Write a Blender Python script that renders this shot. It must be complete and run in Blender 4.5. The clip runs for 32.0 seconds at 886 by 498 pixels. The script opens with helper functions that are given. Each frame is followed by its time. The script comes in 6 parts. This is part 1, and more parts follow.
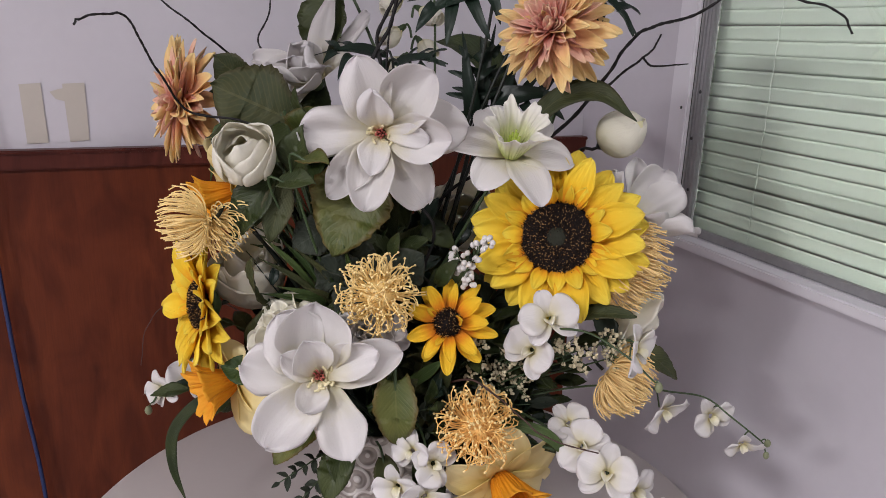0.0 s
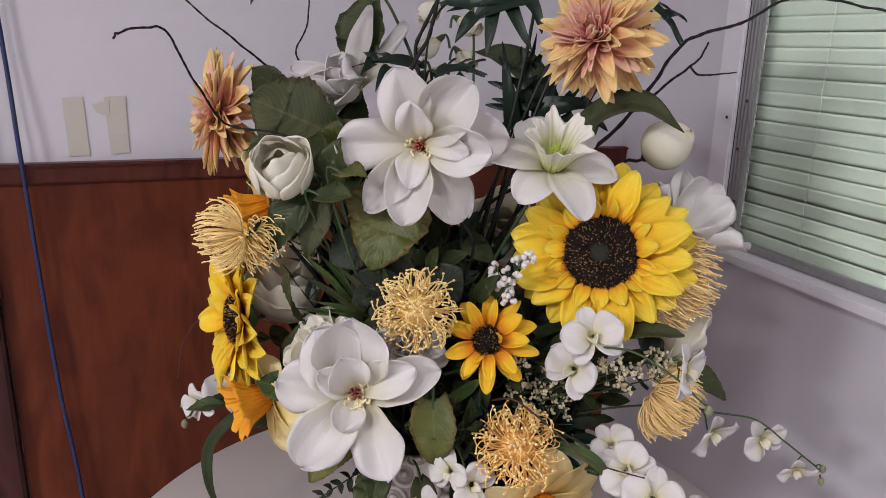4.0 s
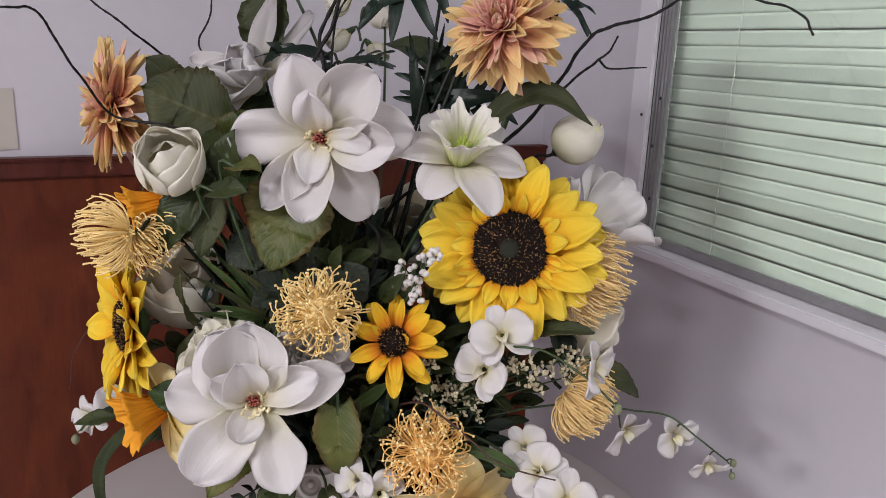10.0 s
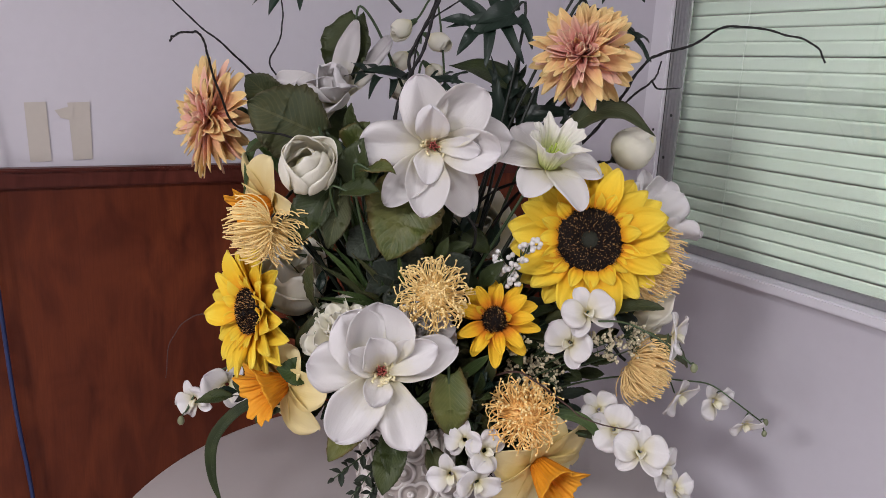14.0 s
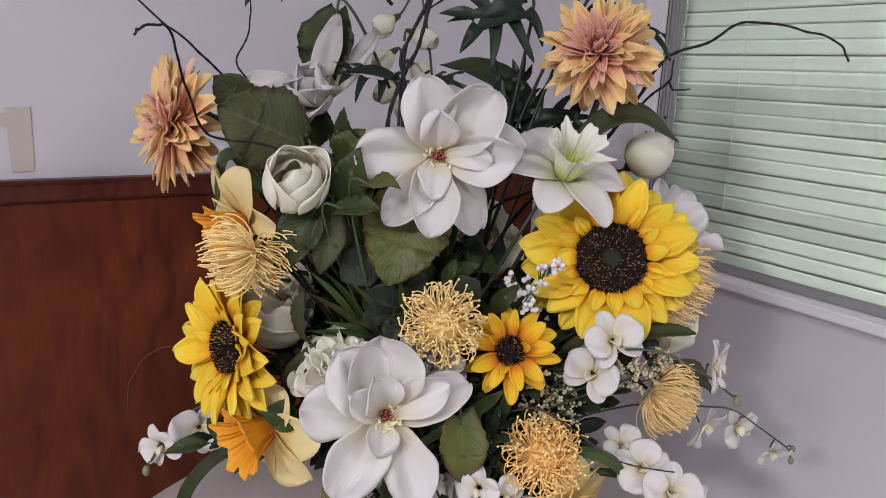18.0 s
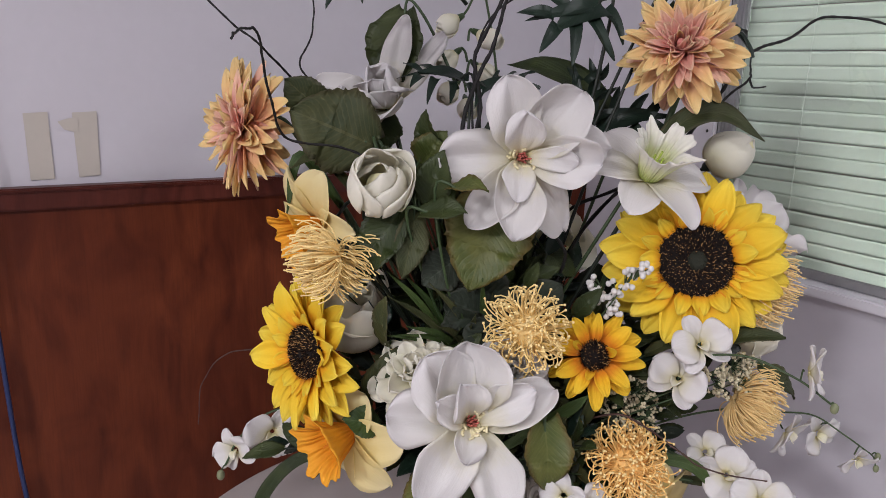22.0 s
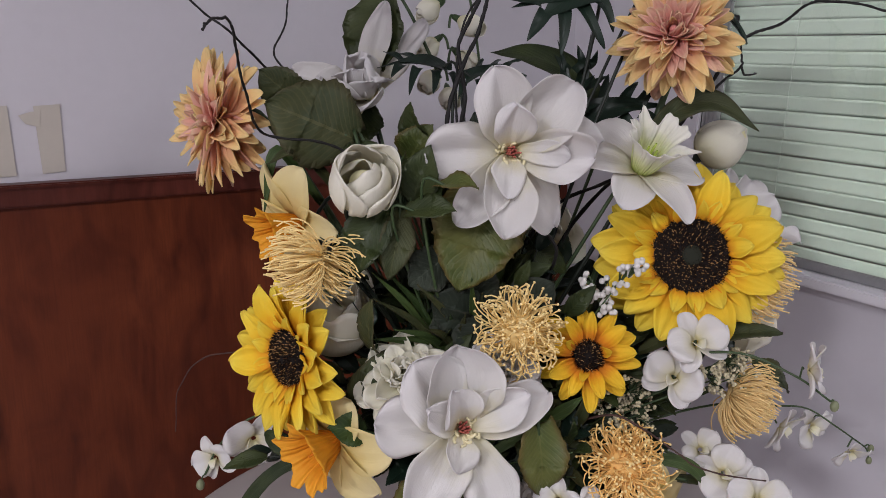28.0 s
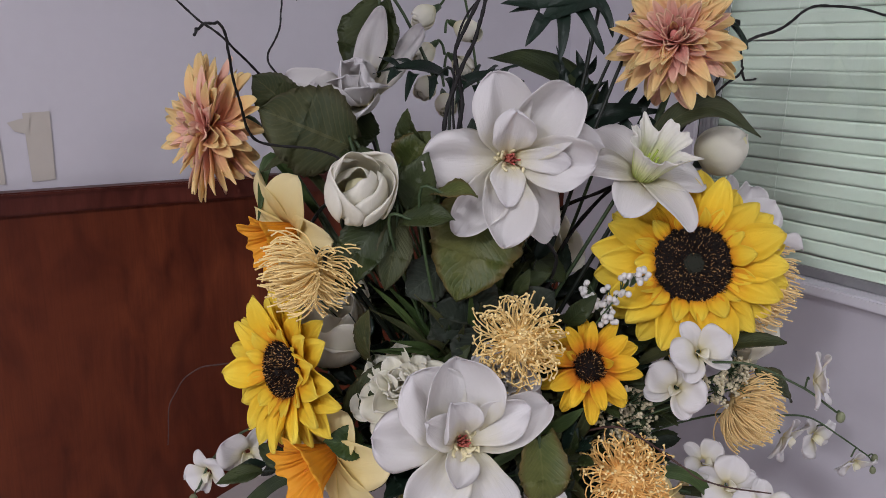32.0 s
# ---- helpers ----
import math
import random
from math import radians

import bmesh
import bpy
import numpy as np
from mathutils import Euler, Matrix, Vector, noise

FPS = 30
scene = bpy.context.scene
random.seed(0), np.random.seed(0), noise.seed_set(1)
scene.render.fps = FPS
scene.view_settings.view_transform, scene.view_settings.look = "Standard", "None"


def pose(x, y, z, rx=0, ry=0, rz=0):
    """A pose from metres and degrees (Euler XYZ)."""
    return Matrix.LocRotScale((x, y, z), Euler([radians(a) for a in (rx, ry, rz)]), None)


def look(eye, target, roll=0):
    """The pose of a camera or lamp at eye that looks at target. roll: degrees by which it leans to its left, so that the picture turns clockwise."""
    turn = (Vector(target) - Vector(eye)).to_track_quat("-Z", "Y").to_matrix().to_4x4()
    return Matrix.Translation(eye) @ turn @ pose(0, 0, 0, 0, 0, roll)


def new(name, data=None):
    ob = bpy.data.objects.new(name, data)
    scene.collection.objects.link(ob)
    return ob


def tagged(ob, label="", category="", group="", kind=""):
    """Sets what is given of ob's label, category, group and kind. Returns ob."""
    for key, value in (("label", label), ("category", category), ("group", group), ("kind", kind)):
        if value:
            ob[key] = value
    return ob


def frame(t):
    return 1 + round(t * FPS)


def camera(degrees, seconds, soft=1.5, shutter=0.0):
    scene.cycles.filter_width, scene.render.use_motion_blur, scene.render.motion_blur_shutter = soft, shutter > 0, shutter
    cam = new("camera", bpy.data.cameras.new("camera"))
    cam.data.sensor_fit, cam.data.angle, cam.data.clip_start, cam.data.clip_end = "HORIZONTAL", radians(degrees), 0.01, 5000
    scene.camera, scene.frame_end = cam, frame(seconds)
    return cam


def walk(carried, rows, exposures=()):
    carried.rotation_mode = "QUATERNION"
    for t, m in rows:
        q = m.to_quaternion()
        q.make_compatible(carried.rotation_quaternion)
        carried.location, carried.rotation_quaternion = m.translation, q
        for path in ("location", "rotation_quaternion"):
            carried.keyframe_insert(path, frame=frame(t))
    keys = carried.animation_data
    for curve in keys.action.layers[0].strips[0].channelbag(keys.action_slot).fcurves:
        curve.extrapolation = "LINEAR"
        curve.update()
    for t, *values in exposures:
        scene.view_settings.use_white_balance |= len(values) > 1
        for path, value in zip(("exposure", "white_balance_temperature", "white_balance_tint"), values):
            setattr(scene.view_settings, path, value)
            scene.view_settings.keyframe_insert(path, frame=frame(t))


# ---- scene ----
cam = camera(62.2, 32.0, 0.5)
PATH = [
    (0, (-0.0377, -0.0387, 1.4640), (0.7098, 1.7298, 0.9040), 1.9),
    (0.5, (-0.0494, -0.0346, 1.4670), (0.6652, 1.7470, 0.9060), 1.4),
    (1, (-0.0560, -0.0300, 1.4630), (0.6325, 1.7621, 0.9040), 1.2),
    (1.5, (-0.0551, -0.0310, 1.4650), (0.6102, 1.7712, 0.9110), 1.4),
    (2, (-0.0403, -0.0234, 1.4690), (0.6232, 1.7811, 0.9160), 1.3),
    (2.5, (-0.0355, -0.0148, 1.4680), (0.6272, 1.7917, 0.9220), 1.3),
    (3, (-0.0325, -0.0151, 1.4680), (0.6283, 1.7926, 0.9250), 1.3),
    (3.5, (-0.0346, -0.0159, 1.4640), (0.6253, 1.7929, 0.9240), 1.3),
    (5.5, (-0.0283, -0.0235, 1.4640), (0.6416, 1.7844, 0.9300), 1.4),
    (6, (-0.0229, -0.0190, 1.4620), (0.6528, 1.7863, 0.9270), 1.3),
    (6.5, (-0.0177, -0.0174, 1.4620), (0.6607, 1.7846, 0.9220), 1.3),
    (7, (-0.0117, -0.0180, 1.4620), (0.6735, 1.7824, 0.9240), 1.4),
    (7.5, (-0.0014, -0.0149, 1.4610), (0.6985, 1.7811, 0.9260), 1.4),
    (8, (0.0050, -0.0115, 1.4570), (0.7368, 1.7715, 0.9240), 1.7),
    (8.5, (0.0101, -0.0100, 1.4560), (0.7749, 1.7599, 0.9250), 2.0),
    (9, (0.0123, -0.0082, 1.4550), (0.8081, 1.7498, 0.9280), 2.1),
    (9.5, (0.0105, -0.0060, 1.4550), (0.8284, 1.7419, 0.9290), 2.1),
    (10, (0.0050, -0.0005, 1.4510), (0.8325, 1.7425, 0.9250), 2.1),
    (10.5, (-0.0138, 0.0033, 1.4530), (0.7974, 1.7538, 0.9240), 2.2),
    (11, (-0.0321, 0.0110, 1.4520), (0.7521, 1.7741, 0.9260), 2.4),
    (11.5, (-0.0520, 0.0239, 1.4450), (0.7267, 1.7925, 0.9270), 2.9),
    (12, (-0.0610, 0.0247, 1.4390), (0.7277, 1.7924, 0.9360), 3.1),
    (12.5, (-0.0641, 0.0130, 1.4460), (0.6864, 1.8023, 0.9600), 3.3),
    (13, (-0.1117, -0.0027, 1.4490), (0.6068, 1.7996, 0.9650), 3.4),
    (13.5, (-0.1837, -0.0211, 1.4500), (0.6778, 1.7197, 0.9730), 3.1),
    (14, (-0.2126, -0.0395, 1.4470), (0.7562, 1.6452, 0.9740), 2.7),
    (14.5, (-0.2160, -0.0332, 1.4480), (0.7813, 1.6348, 0.9740), 2.4),
    (16.5, (-0.2227, 0.0458, 1.4420), (0.8431, 1.6723, 0.9720), 2.6),
    (17, (-0.2117, 0.0568, 1.4440), (0.8712, 1.6727, 0.9760), 2.6),
    (17.5, (-0.2088, 0.0656, 1.4420), (0.8854, 1.6744, 0.9770), 2.7),
    (18, (-0.2121, 0.0850, 1.4430), (0.8727, 1.6997, 0.9780), 2.6),
    (18.5, (-0.2072, 0.1046, 1.4390), (0.8444, 1.7404, 0.9750), 2.6),
    (19, (-0.2007, 0.1211, 1.4380), (0.8253, 1.7733, 0.9730), 2.5),
    (19.5, (-0.2045, 0.1234, 1.4370), (0.8120, 1.7816, 0.9680), 2.4),
    (20, (-0.2124, 0.1141, 1.4380), (0.8021, 1.7715, 0.9660), 2.3),
    (20.5, (-0.2204, 0.1038, 1.4380), (0.7942, 1.7622, 0.9670), 2.3),
    (21, (-0.2246, 0.1012, 1.4390), (0.7832, 1.7632, 0.9670), 2.3),
    (21.5, (-0.2528, 0.1118, 1.4370), (0.7560, 1.7727, 0.9650), 2.1),
    (22, (-0.2563, 0.1282, 1.4420), (0.7716, 1.7783, 0.9730), 1.9),
    (22.5, (-0.2319, 0.1420, 1.4380), (0.8245, 1.7754, 0.9750), 1.5),
    (23, (-0.2280, 0.1517, 1.4470), (0.8359, 1.7794, 0.9820), 1.7),
    (23.5, (-0.2413, 0.1600, 1.4450), (0.8226, 1.7877, 0.9770), 1.8),
    (24, (-0.2417, 0.1660, 1.4450), (0.8286, 1.7871, 0.9720), 1.7),
    (24.5, (-0.2461, 0.1614, 1.4480), (0.8374, 1.7732, 0.9690), 1.8),
    (25, (-0.2466, 0.1564, 1.4480), (0.8396, 1.7650, 0.9630), 1.6),
    (25.5, (-0.2449, 0.1533, 1.4500), (0.8373, 1.7612, 0.9580), 1.6),
    (27.5, (-0.2481, 0.1616, 1.4470), (0.8346, 1.7655, 0.9390), 1.5),
    (28, (-0.2479, 0.1646, 1.4480), (0.8320, 1.7697, 0.9400), 1.5),
    (28.5, (-0.2448, 0.1653, 1.4470), (0.8332, 1.7716, 0.9410), 1.6),
    (29, (-0.2457, 0.1664, 1.4460), (0.8316, 1.7758, 0.9440), 1.5),
    (29.5, (-0.2472, 0.1716, 1.4480), (0.8309, 1.7789, 0.9440), 1.5),
    (30, (-0.2491, 0.1727, 1.4490), (0.8290, 1.7800, 0.9460), 1.5),
    (30.5, (-0.2493, 0.1708, 1.4500), (0.8328, 1.7777, 0.9500), 1.5),
    (31, (-0.2520, 0.1740, 1.4480), (0.8320, 1.7798, 0.9500), 1.5),
    (31.5, (-0.2505, 0.1789, 1.4480), (0.8391, 1.7811, 0.9520), 1.5),
    (32, (-0.2425, 0.1792, 1.4480), (0.8520, 1.7789, 0.9540), 1.4),
]
EXPOSURES = [(0, -0.24, 6200, 10), (9, -0.21, 6150, 10), (19, -0.23, 6080, 10), (21.5, -0.28, 6080, 10), (22.4, -0.21, 6000, 10), (23, -0.11, 5650, 10), (25.5, -0.08, 5650, 10), (27.5, -0.49, 6050, 10), (32, -0.49, 5920, 10)]
walk(cam, [(t, look(eye, target, roll)) for t, eye, target, roll in PATH], EXPOSURES)

# ---- directions of the bouquet: to its side, to its front, up ----
SIDE, FRONT, UP = Vector((0.877, -0.480, 0)), Vector((-0.480, -0.877, 0)), Vector((0, 0, 1))
MOUTH = Vector((0.235, 0.80, 0.985))          # mouth of the vase
BACK_Y, SIDE_X, TABLE_Z = 1.367, 0.885, 0.75


def way(r, f, u):
    return (SIDE * r + FRONT * f + UP * u).normalized()


# ---- light ----
world = bpy.data.worlds.new("world")
scene.world = world
world.use_nodes = True
sky = world.node_tree.nodes.new("ShaderNodeTexSky")
sky.sky_type, sky.sun_disc, sky.sun_elevation, sky.sun_rotation = "NISHITA", False, radians(40), radians(120)
world.node_tree.links.new(sky.outputs[0], world.node_tree.nodes["Background"].inputs[0])
world.node_tree.nodes["Background"].inputs[1].default_value = 0.1


def area_lamp(name, place, target, size, power, colour):
    lamp = bpy.data.lights.new(name, "AREA")
    lamp.shape, lamp.size, lamp.energy, lamp.color = "DISK", size, power, colour
    ob = new(name, lamp)
    ob.matrix_world = look(place, target)
    return ob


LAMPS = [((-1.35, -0.80, 2.56), 0.40, 35), ((0.50, -1.05, 2.56), 0.40, 16), ((-2.8, -0.60, 2.56), 0.60, 118)]
for place, size, power in LAMPS:
    area_lamp("ceiling_bulb", place, (place[0], place[1], 0), size, power, (1.0, 0.945, 0.93))


# ---- materials ----
def material(name):
    m = bpy.data.materials.new(name)
    m.use_nodes = True
    nt = m.node_tree
    return m, nt, nt.nodes["Principled BSDF"], nt.nodes["Material Output"]


def node(nt, kind, **values):
    n = nt.nodes.new(kind)
    for key, value in values.items():
        n.inputs[key.replace("_", " ")].default_value = value
    return n


def ramp(nt, source, stops):
    r = nt.nodes.new("ShaderNodeValToRGB")
    while len(r.color_ramp.elements) < len(stops):
        r.color_ramp.elements.new(0.5)
    for e, (at, c) in zip(r.color_ramp.elements, stops):
        e.position, e.color = at, (*c, 1)
    nt.links.new(source, r.inputs[0])
    return r


def mix(nt, factor, a, b, mode="MIX"):
    x = nt.nodes.new("ShaderNodeMix")
    x.data_type, x.blend_type = "RGBA", mode
    for socket, value in ((x.inputs[0], factor), (x.inputs[6], a), (x.inputs[7], b)):
        if isinstance(value, (int, float)):
            socket.default_value = value
        elif isinstance(value, tuple):
            socket.default_value = (*value, 1)
        else:
            nt.links.new(value, socket)
    return x.outputs[2]


def bump(nt, bsdf, height, strength, distance):
    b = node(nt, "ShaderNodeBump", Strength=strength, Distance=distance)
    nt.links.new(height, b.inputs["Height"])
    nt.links.new(b.outputs[0], bsdf.inputs["Normal"])
    return b


def plain(name, colour, rough=0.6, metal=0.0, vary=0.12, scale=40.0, relief=0.0006):
    """A painted or moulded surface with two scales of unevenness."""
    m, nt, bsdf, out = material(name)
    co = nt.nodes.new("ShaderNodeTexCoord")
    fine = node(nt, "ShaderNodeTexNoise", Scale=scale, Detail=5.0)
    wide = node(nt, "ShaderNodeTexNoise", Scale=scale * 0.09, Detail=3.0)
    for n in (fine, wide):
        nt.links.new(co.outputs["Object"], n.inputs["Vector"])
    dark = tuple(c * (1 - vary) for c in colour)
    c1 = mix(nt, wide.outputs[0], dark, colour)
    nt.links.new(mix(nt, 0.5, c1, mix(nt, fine.outputs[0], dark, colour)), bsdf.inputs["Base Color"])
    bsdf.inputs["Roughness"].default_value, bsdf.inputs["Metallic"].default_value = rough, metal
    if relief:
        bump(nt, bsdf, fine.outputs[0], 0.35, relief)
    return m


def petal_material(name, stops, rough=0.66, through_light=0.34, ribs=9.0, rib_depth=0.0006, spread=0.1):
    """Cloth petal: colour runs from base to tip, fine ribs along it, a little light through it."""
    m, nt, bsdf, out = material(name)
    uv = nt.nodes.new("ShaderNodeTexCoord")
    sep = nt.nodes.new("ShaderNodeSeparateXYZ")
    nt.links.new(uv.outputs["UV"], sep.inputs[0])
    noise_tex = node(nt, "ShaderNodeTexNoise", Scale=90.0, Detail=4.0)
    nt.links.new(uv.outputs["Object"], noise_tex.inputs["Vector"])
    shift = nt.nodes.new("ShaderNodeMath")
    shift.operation = "MULTIPLY_ADD"
    nt.links.new(noise_tex.outputs[0], shift.inputs[0])
    shift.inputs[1].default_value = 0.25
    nt.links.new(sep.outputs[0], shift.inputs[2])
    less = nt.nodes.new("ShaderNodeMath")
    less.operation = "SUBTRACT"
    nt.links.new(shift.outputs[0], less.inputs[0])
    less.inputs[1].default_value = 0.125
    colour = ramp(nt, less.outputs[0], stops).outputs[0]
    info = nt.nodes.new("ShaderNodeObjectInfo")
    tone = ramp(nt, info.outputs["Random"], [(0, (1 - spread, 1 - spread * 1.1, 1 - spread * 1.3)), (1, (1, 1, 1))]).outputs[0]
    colour = mix(nt, 1.0, colour, tone, "MULTIPLY")
    nt.links.new(colour, bsdf.inputs["Base Color"])
    bsdf.inputs["Roughness"].default_value = rough
    bsdf.inputs["Specular IOR Level"].default_value = 0.3
    wave = nt.nodes.new("ShaderNodeMath")
    wave.operation = "MULTIPLY"
    nt.links.new(sep.outputs[1], wave.inputs[0])
    wave.inputs[1].default_value = ribs * 6.283
    sine = nt.nodes.new("ShaderNodeMath")
    sine.operation = "SINE"
    nt.links.new(wave.outputs[0], sine.inputs[0])
    weave = node(nt, "ShaderNodeTexNoise", Scale=900.0, Detail=2.0)
    nt.links.new(uv.outputs["Object"], weave.inputs["Vector"])
    stretch = nt.nodes.new("ShaderNodeMapping")
    stretch.inputs["Scale"].default_value = (3.0, 26.0, 1.0)
    nt.links.new(uv.outputs["UV"], stretch.inputs[0])
    nt.links.new(info.outputs["Random"], stretch.inputs["Location"])
    veins = node(nt, "ShaderNodeTexNoise", Scale=1.0, Detail=4.0, Distortion=0.6)
    nt.links.new(stretch.outputs[0], veins.inputs["Vector"])
    grain = nt.nodes.new("ShaderNodeMath")
    grain.operation = "MULTIPLY_ADD"
    nt.links.new(veins.outputs[0], grain.inputs[0])
    grain.inputs[1].default_value = 3.0
    nt.links.new(sine.outputs[0], grain.inputs[2])
    both = nt.nodes.new("ShaderNodeMath")
    both.operation = "MULTIPLY_ADD"
    nt.links.new(weave.outputs[0], both.inputs[0])
    both.inputs[1].default_value = 0.8
    nt.links.new(grain.outputs[0], both.inputs[2])
    b = bump(nt, bsdf, both.outputs[0], 0.6, rib_depth)
    glow = nt.nodes.new("ShaderNodeBsdfTranslucent")
    nt.links.new(mix(nt, 1.0, colour, (1.0, 0.95, 0.90), "MULTIPLY"), glow.inputs[0])
    nt.links.new(b.outputs[0], glow.inputs["Normal"])
    blend = node(nt, "ShaderNodeMixShader", Fac=through_light)
    nt.links.new(bsdf.outputs[0], blend.inputs[1])
    nt.links.new(glow.outputs[0], blend.inputs[2])
    nt.links.new(blend.outputs[0], out.inputs[0])
    return m


def leaf_material(name, base, edge, vein, rough=0.45, veins=7.0, patch=(0.1, 0.1, 0.05), relief=0.0007):
    """Printed cloth leaf: veins run off a midrib, patches of another green."""
    m, nt, bsdf, out = material(name)
    uv = nt.nodes.new("ShaderNodeTexCoord")
    sep = nt.nodes.new("ShaderNodeSeparateXYZ")
    nt.links.new(uv.outputs["UV"], sep.inputs[0])

    def calc(op, a, b):
        n = nt.nodes.new("ShaderNodeMath")
        n.operation = op
        for socket, value in zip(n.inputs, (a, b)):
            if isinstance(value, (int, float)):
                socket.default_value = value
            else:
                nt.links.new(value, socket)
        return n.outputs[0]
    off = calc("ABSOLUTE", calc("SUBTRACT", sep.outputs[1], 0.5), 0)
    side = calc("SINE", calc("MULTIPLY", calc("SUBTRACT", sep.outputs[0], calc("MULTIPLY", off, 0.7)), veins * 6.283), 0)
    side = calc("POWER", calc("ABSOLUTE", side, 0), 9.0)
    mid = calc("LESS_THAN", off, 0.018)
    line = calc("MAXIMUM", calc("MULTIPLY", side, 0.35), calc("MULTIPLY", mid, 0.7))
    blotch = node(nt, "ShaderNodeTexNoise", Scale=28.0, Detail=4.0)
    grain = node(nt, "ShaderNodeTexNoise", Scale=420.0, Detail=3.0)
    for n in (blotch, grain):
        nt.links.new(uv.outputs["Object"], n.inputs["Vector"])
    c = mix(nt, ramp(nt, blotch.outputs[0], [(0.38, (0, 0, 0)), (0.68, (1, 1, 1))]).outputs[0], base, patch)
    c = mix(nt, ramp(nt, off, [(0.36, (0, 0, 0)), (0.5, (1, 1, 1))]).outputs[0], c, edge)
    c = mix(nt, line, c, vein)
    info = nt.nodes.new("ShaderNodeObjectInfo")
    c = mix(nt, 1.0, c, ramp(nt, info.outputs["Random"], [(0, (0.62, 0.66, 0.62)), (1, (1.05, 1, 0.95))]).outputs[0], "MULTIPLY")
    nt.links.new(c, bsdf.inputs["Base Color"])
    bsdf.inputs["Roughness"].default_value = rough
    h = calc("ADD", calc("MULTIPLY", line, -1.0), calc("MULTIPLY", grain.outputs[0], 0.5))
    bump(nt, bsdf, h, 0.6, relief)
    bsdf.inputs["Specular IOR Level"].default_value = 0.35
    glow = nt.nodes.new("ShaderNodeBsdfTranslucent")
    nt.links.new(c, glow.inputs[0])
    blend = node(nt, "ShaderNodeMixShader", Fac=0.12)
    nt.links.new(bsdf.outputs[0], blend.inputs[1])
    nt.links.new(glow.outputs[0], blend.inputs[2])
    nt.links.new(blend.outputs[0], out.inputs[0])
    return m


def wood_material(name, dark, light, rough=0.35, scale=1.0):
    m, nt, bsdf, out = material(name)
    co = nt.nodes.new("ShaderNodeTexCoord")
    stretch = nt.nodes.new("ShaderNodeMapping")
    stretch.inputs["Scale"].default_value = (3.2 * scale, 3.2 * scale, 0.9 * scale)
    nt.links.new(co.outputs["Object"], stretch.inputs[0])
    grain = node(nt, "ShaderNodeTexNoise", Scale=5.0, Detail=6.0, Distortion=1.6)
    nt.links.new(stretch.outputs[0], grain.inputs["Vector"])
    fine = nt.nodes.new("ShaderNodeMapping")
    fine.inputs["Scale"].default_value = (160, 160, 5)
    nt.links.new(co.outputs["Object"], fine.inputs[0])
    pores = node(nt, "ShaderNodeTexNoise", Scale=3.0, Detail=4.0)
    nt.links.new(fine.outputs[0], pores.inputs["Vector"])
    cloud = node(nt, "ShaderNodeTexNoise", Scale=2.2, Detail=2.0)
    nt.links.new(co.outputs["Object"], cloud.inputs["Vector"])
    c = ramp(nt, grain.outputs[0], [(0.3, dark), (0.7, light)]).outputs[0]
    c = mix(nt, ramp(nt, cloud.outputs[0], [(0.35, (0, 0, 0)), (0.7, (0.6, 0.6, 0.6))]).outputs[0], c, dark)
    c = mix(nt, ramp(nt, pores.outputs[0], [(0.45, (0, 0, 0)), (0.8, (0.3, 0.3, 0.3))]).outputs[0], c, tuple(v * 0.6 for v in dark))
    nt.links.new(c, bsdf.inputs["Base Color"])
    bsdf.inputs["Roughness"].default_value = rough
    bsdf.inputs["Specular IOR Level"].default_value = 0.22
    bump(nt, bsdf, pores.outputs[0], 0.25, 0.0004)
    return m


WALL = plain("wall_paint", (0.59, 0.565, 0.61), 0.75, vary=0.10, scale=55, relief=0.0007)
CEILING = plain("ceiling_paint", (0.84, 0.83, 0.83), 0.85)
FLOOR = plain("floor_tile", (0.42, 0.39, 0.37), 0.4)
TRIM = plain("white_gloss_paint", (0.72, 0.70, 0.74), 0.4, vary=0.08)
PANEL = wood_material("stained_panel", (0.066, 0.0115, 0.0045), (0.165, 0.037, 0.012), 0.46)
CAP = wood_material("stained_cap", (0.06, 0.014, 0.010), (0.12, 0.03, 0.02), 0.35, 1.6)
POST = wood_material("dark_post", (0.03, 0.010, 0.010), (0.07, 0.022, 0.02), 0.22)
METAL = plain("brushed_aluminium", (0.43, 0.43, 0.435), 0.45, 0.5, 0.4, 120)
BOLT = plain("dark_screw", (0.06, 0.06, 0.06), 0.4, 0.7)
SLAT = plain("pale_slat", (0.515, 0.59, 0.50), 0.4, vary=0.06, scale=20, relief=0.0)
CORD = plain("white_cord", (0.60, 0.66, 0.58), 0.7)
TABLE = plain("cream_laminate", (0.52, 0.475, 0.46), 0.42, vary=0.06, scale=90, relief=0.0003)
TAPE = plain("old_masking_tape", (0.52, 0.475, 0.42), 0.6, vary=0.16, scale=60)
CABLE = plain("blue_cable", (0.012, 0.024, 0.095), 0.45, vary=0.2)
GREY = plain("grey_metal", (0.25, 0.25, 0.26), 0.4, 0.8)

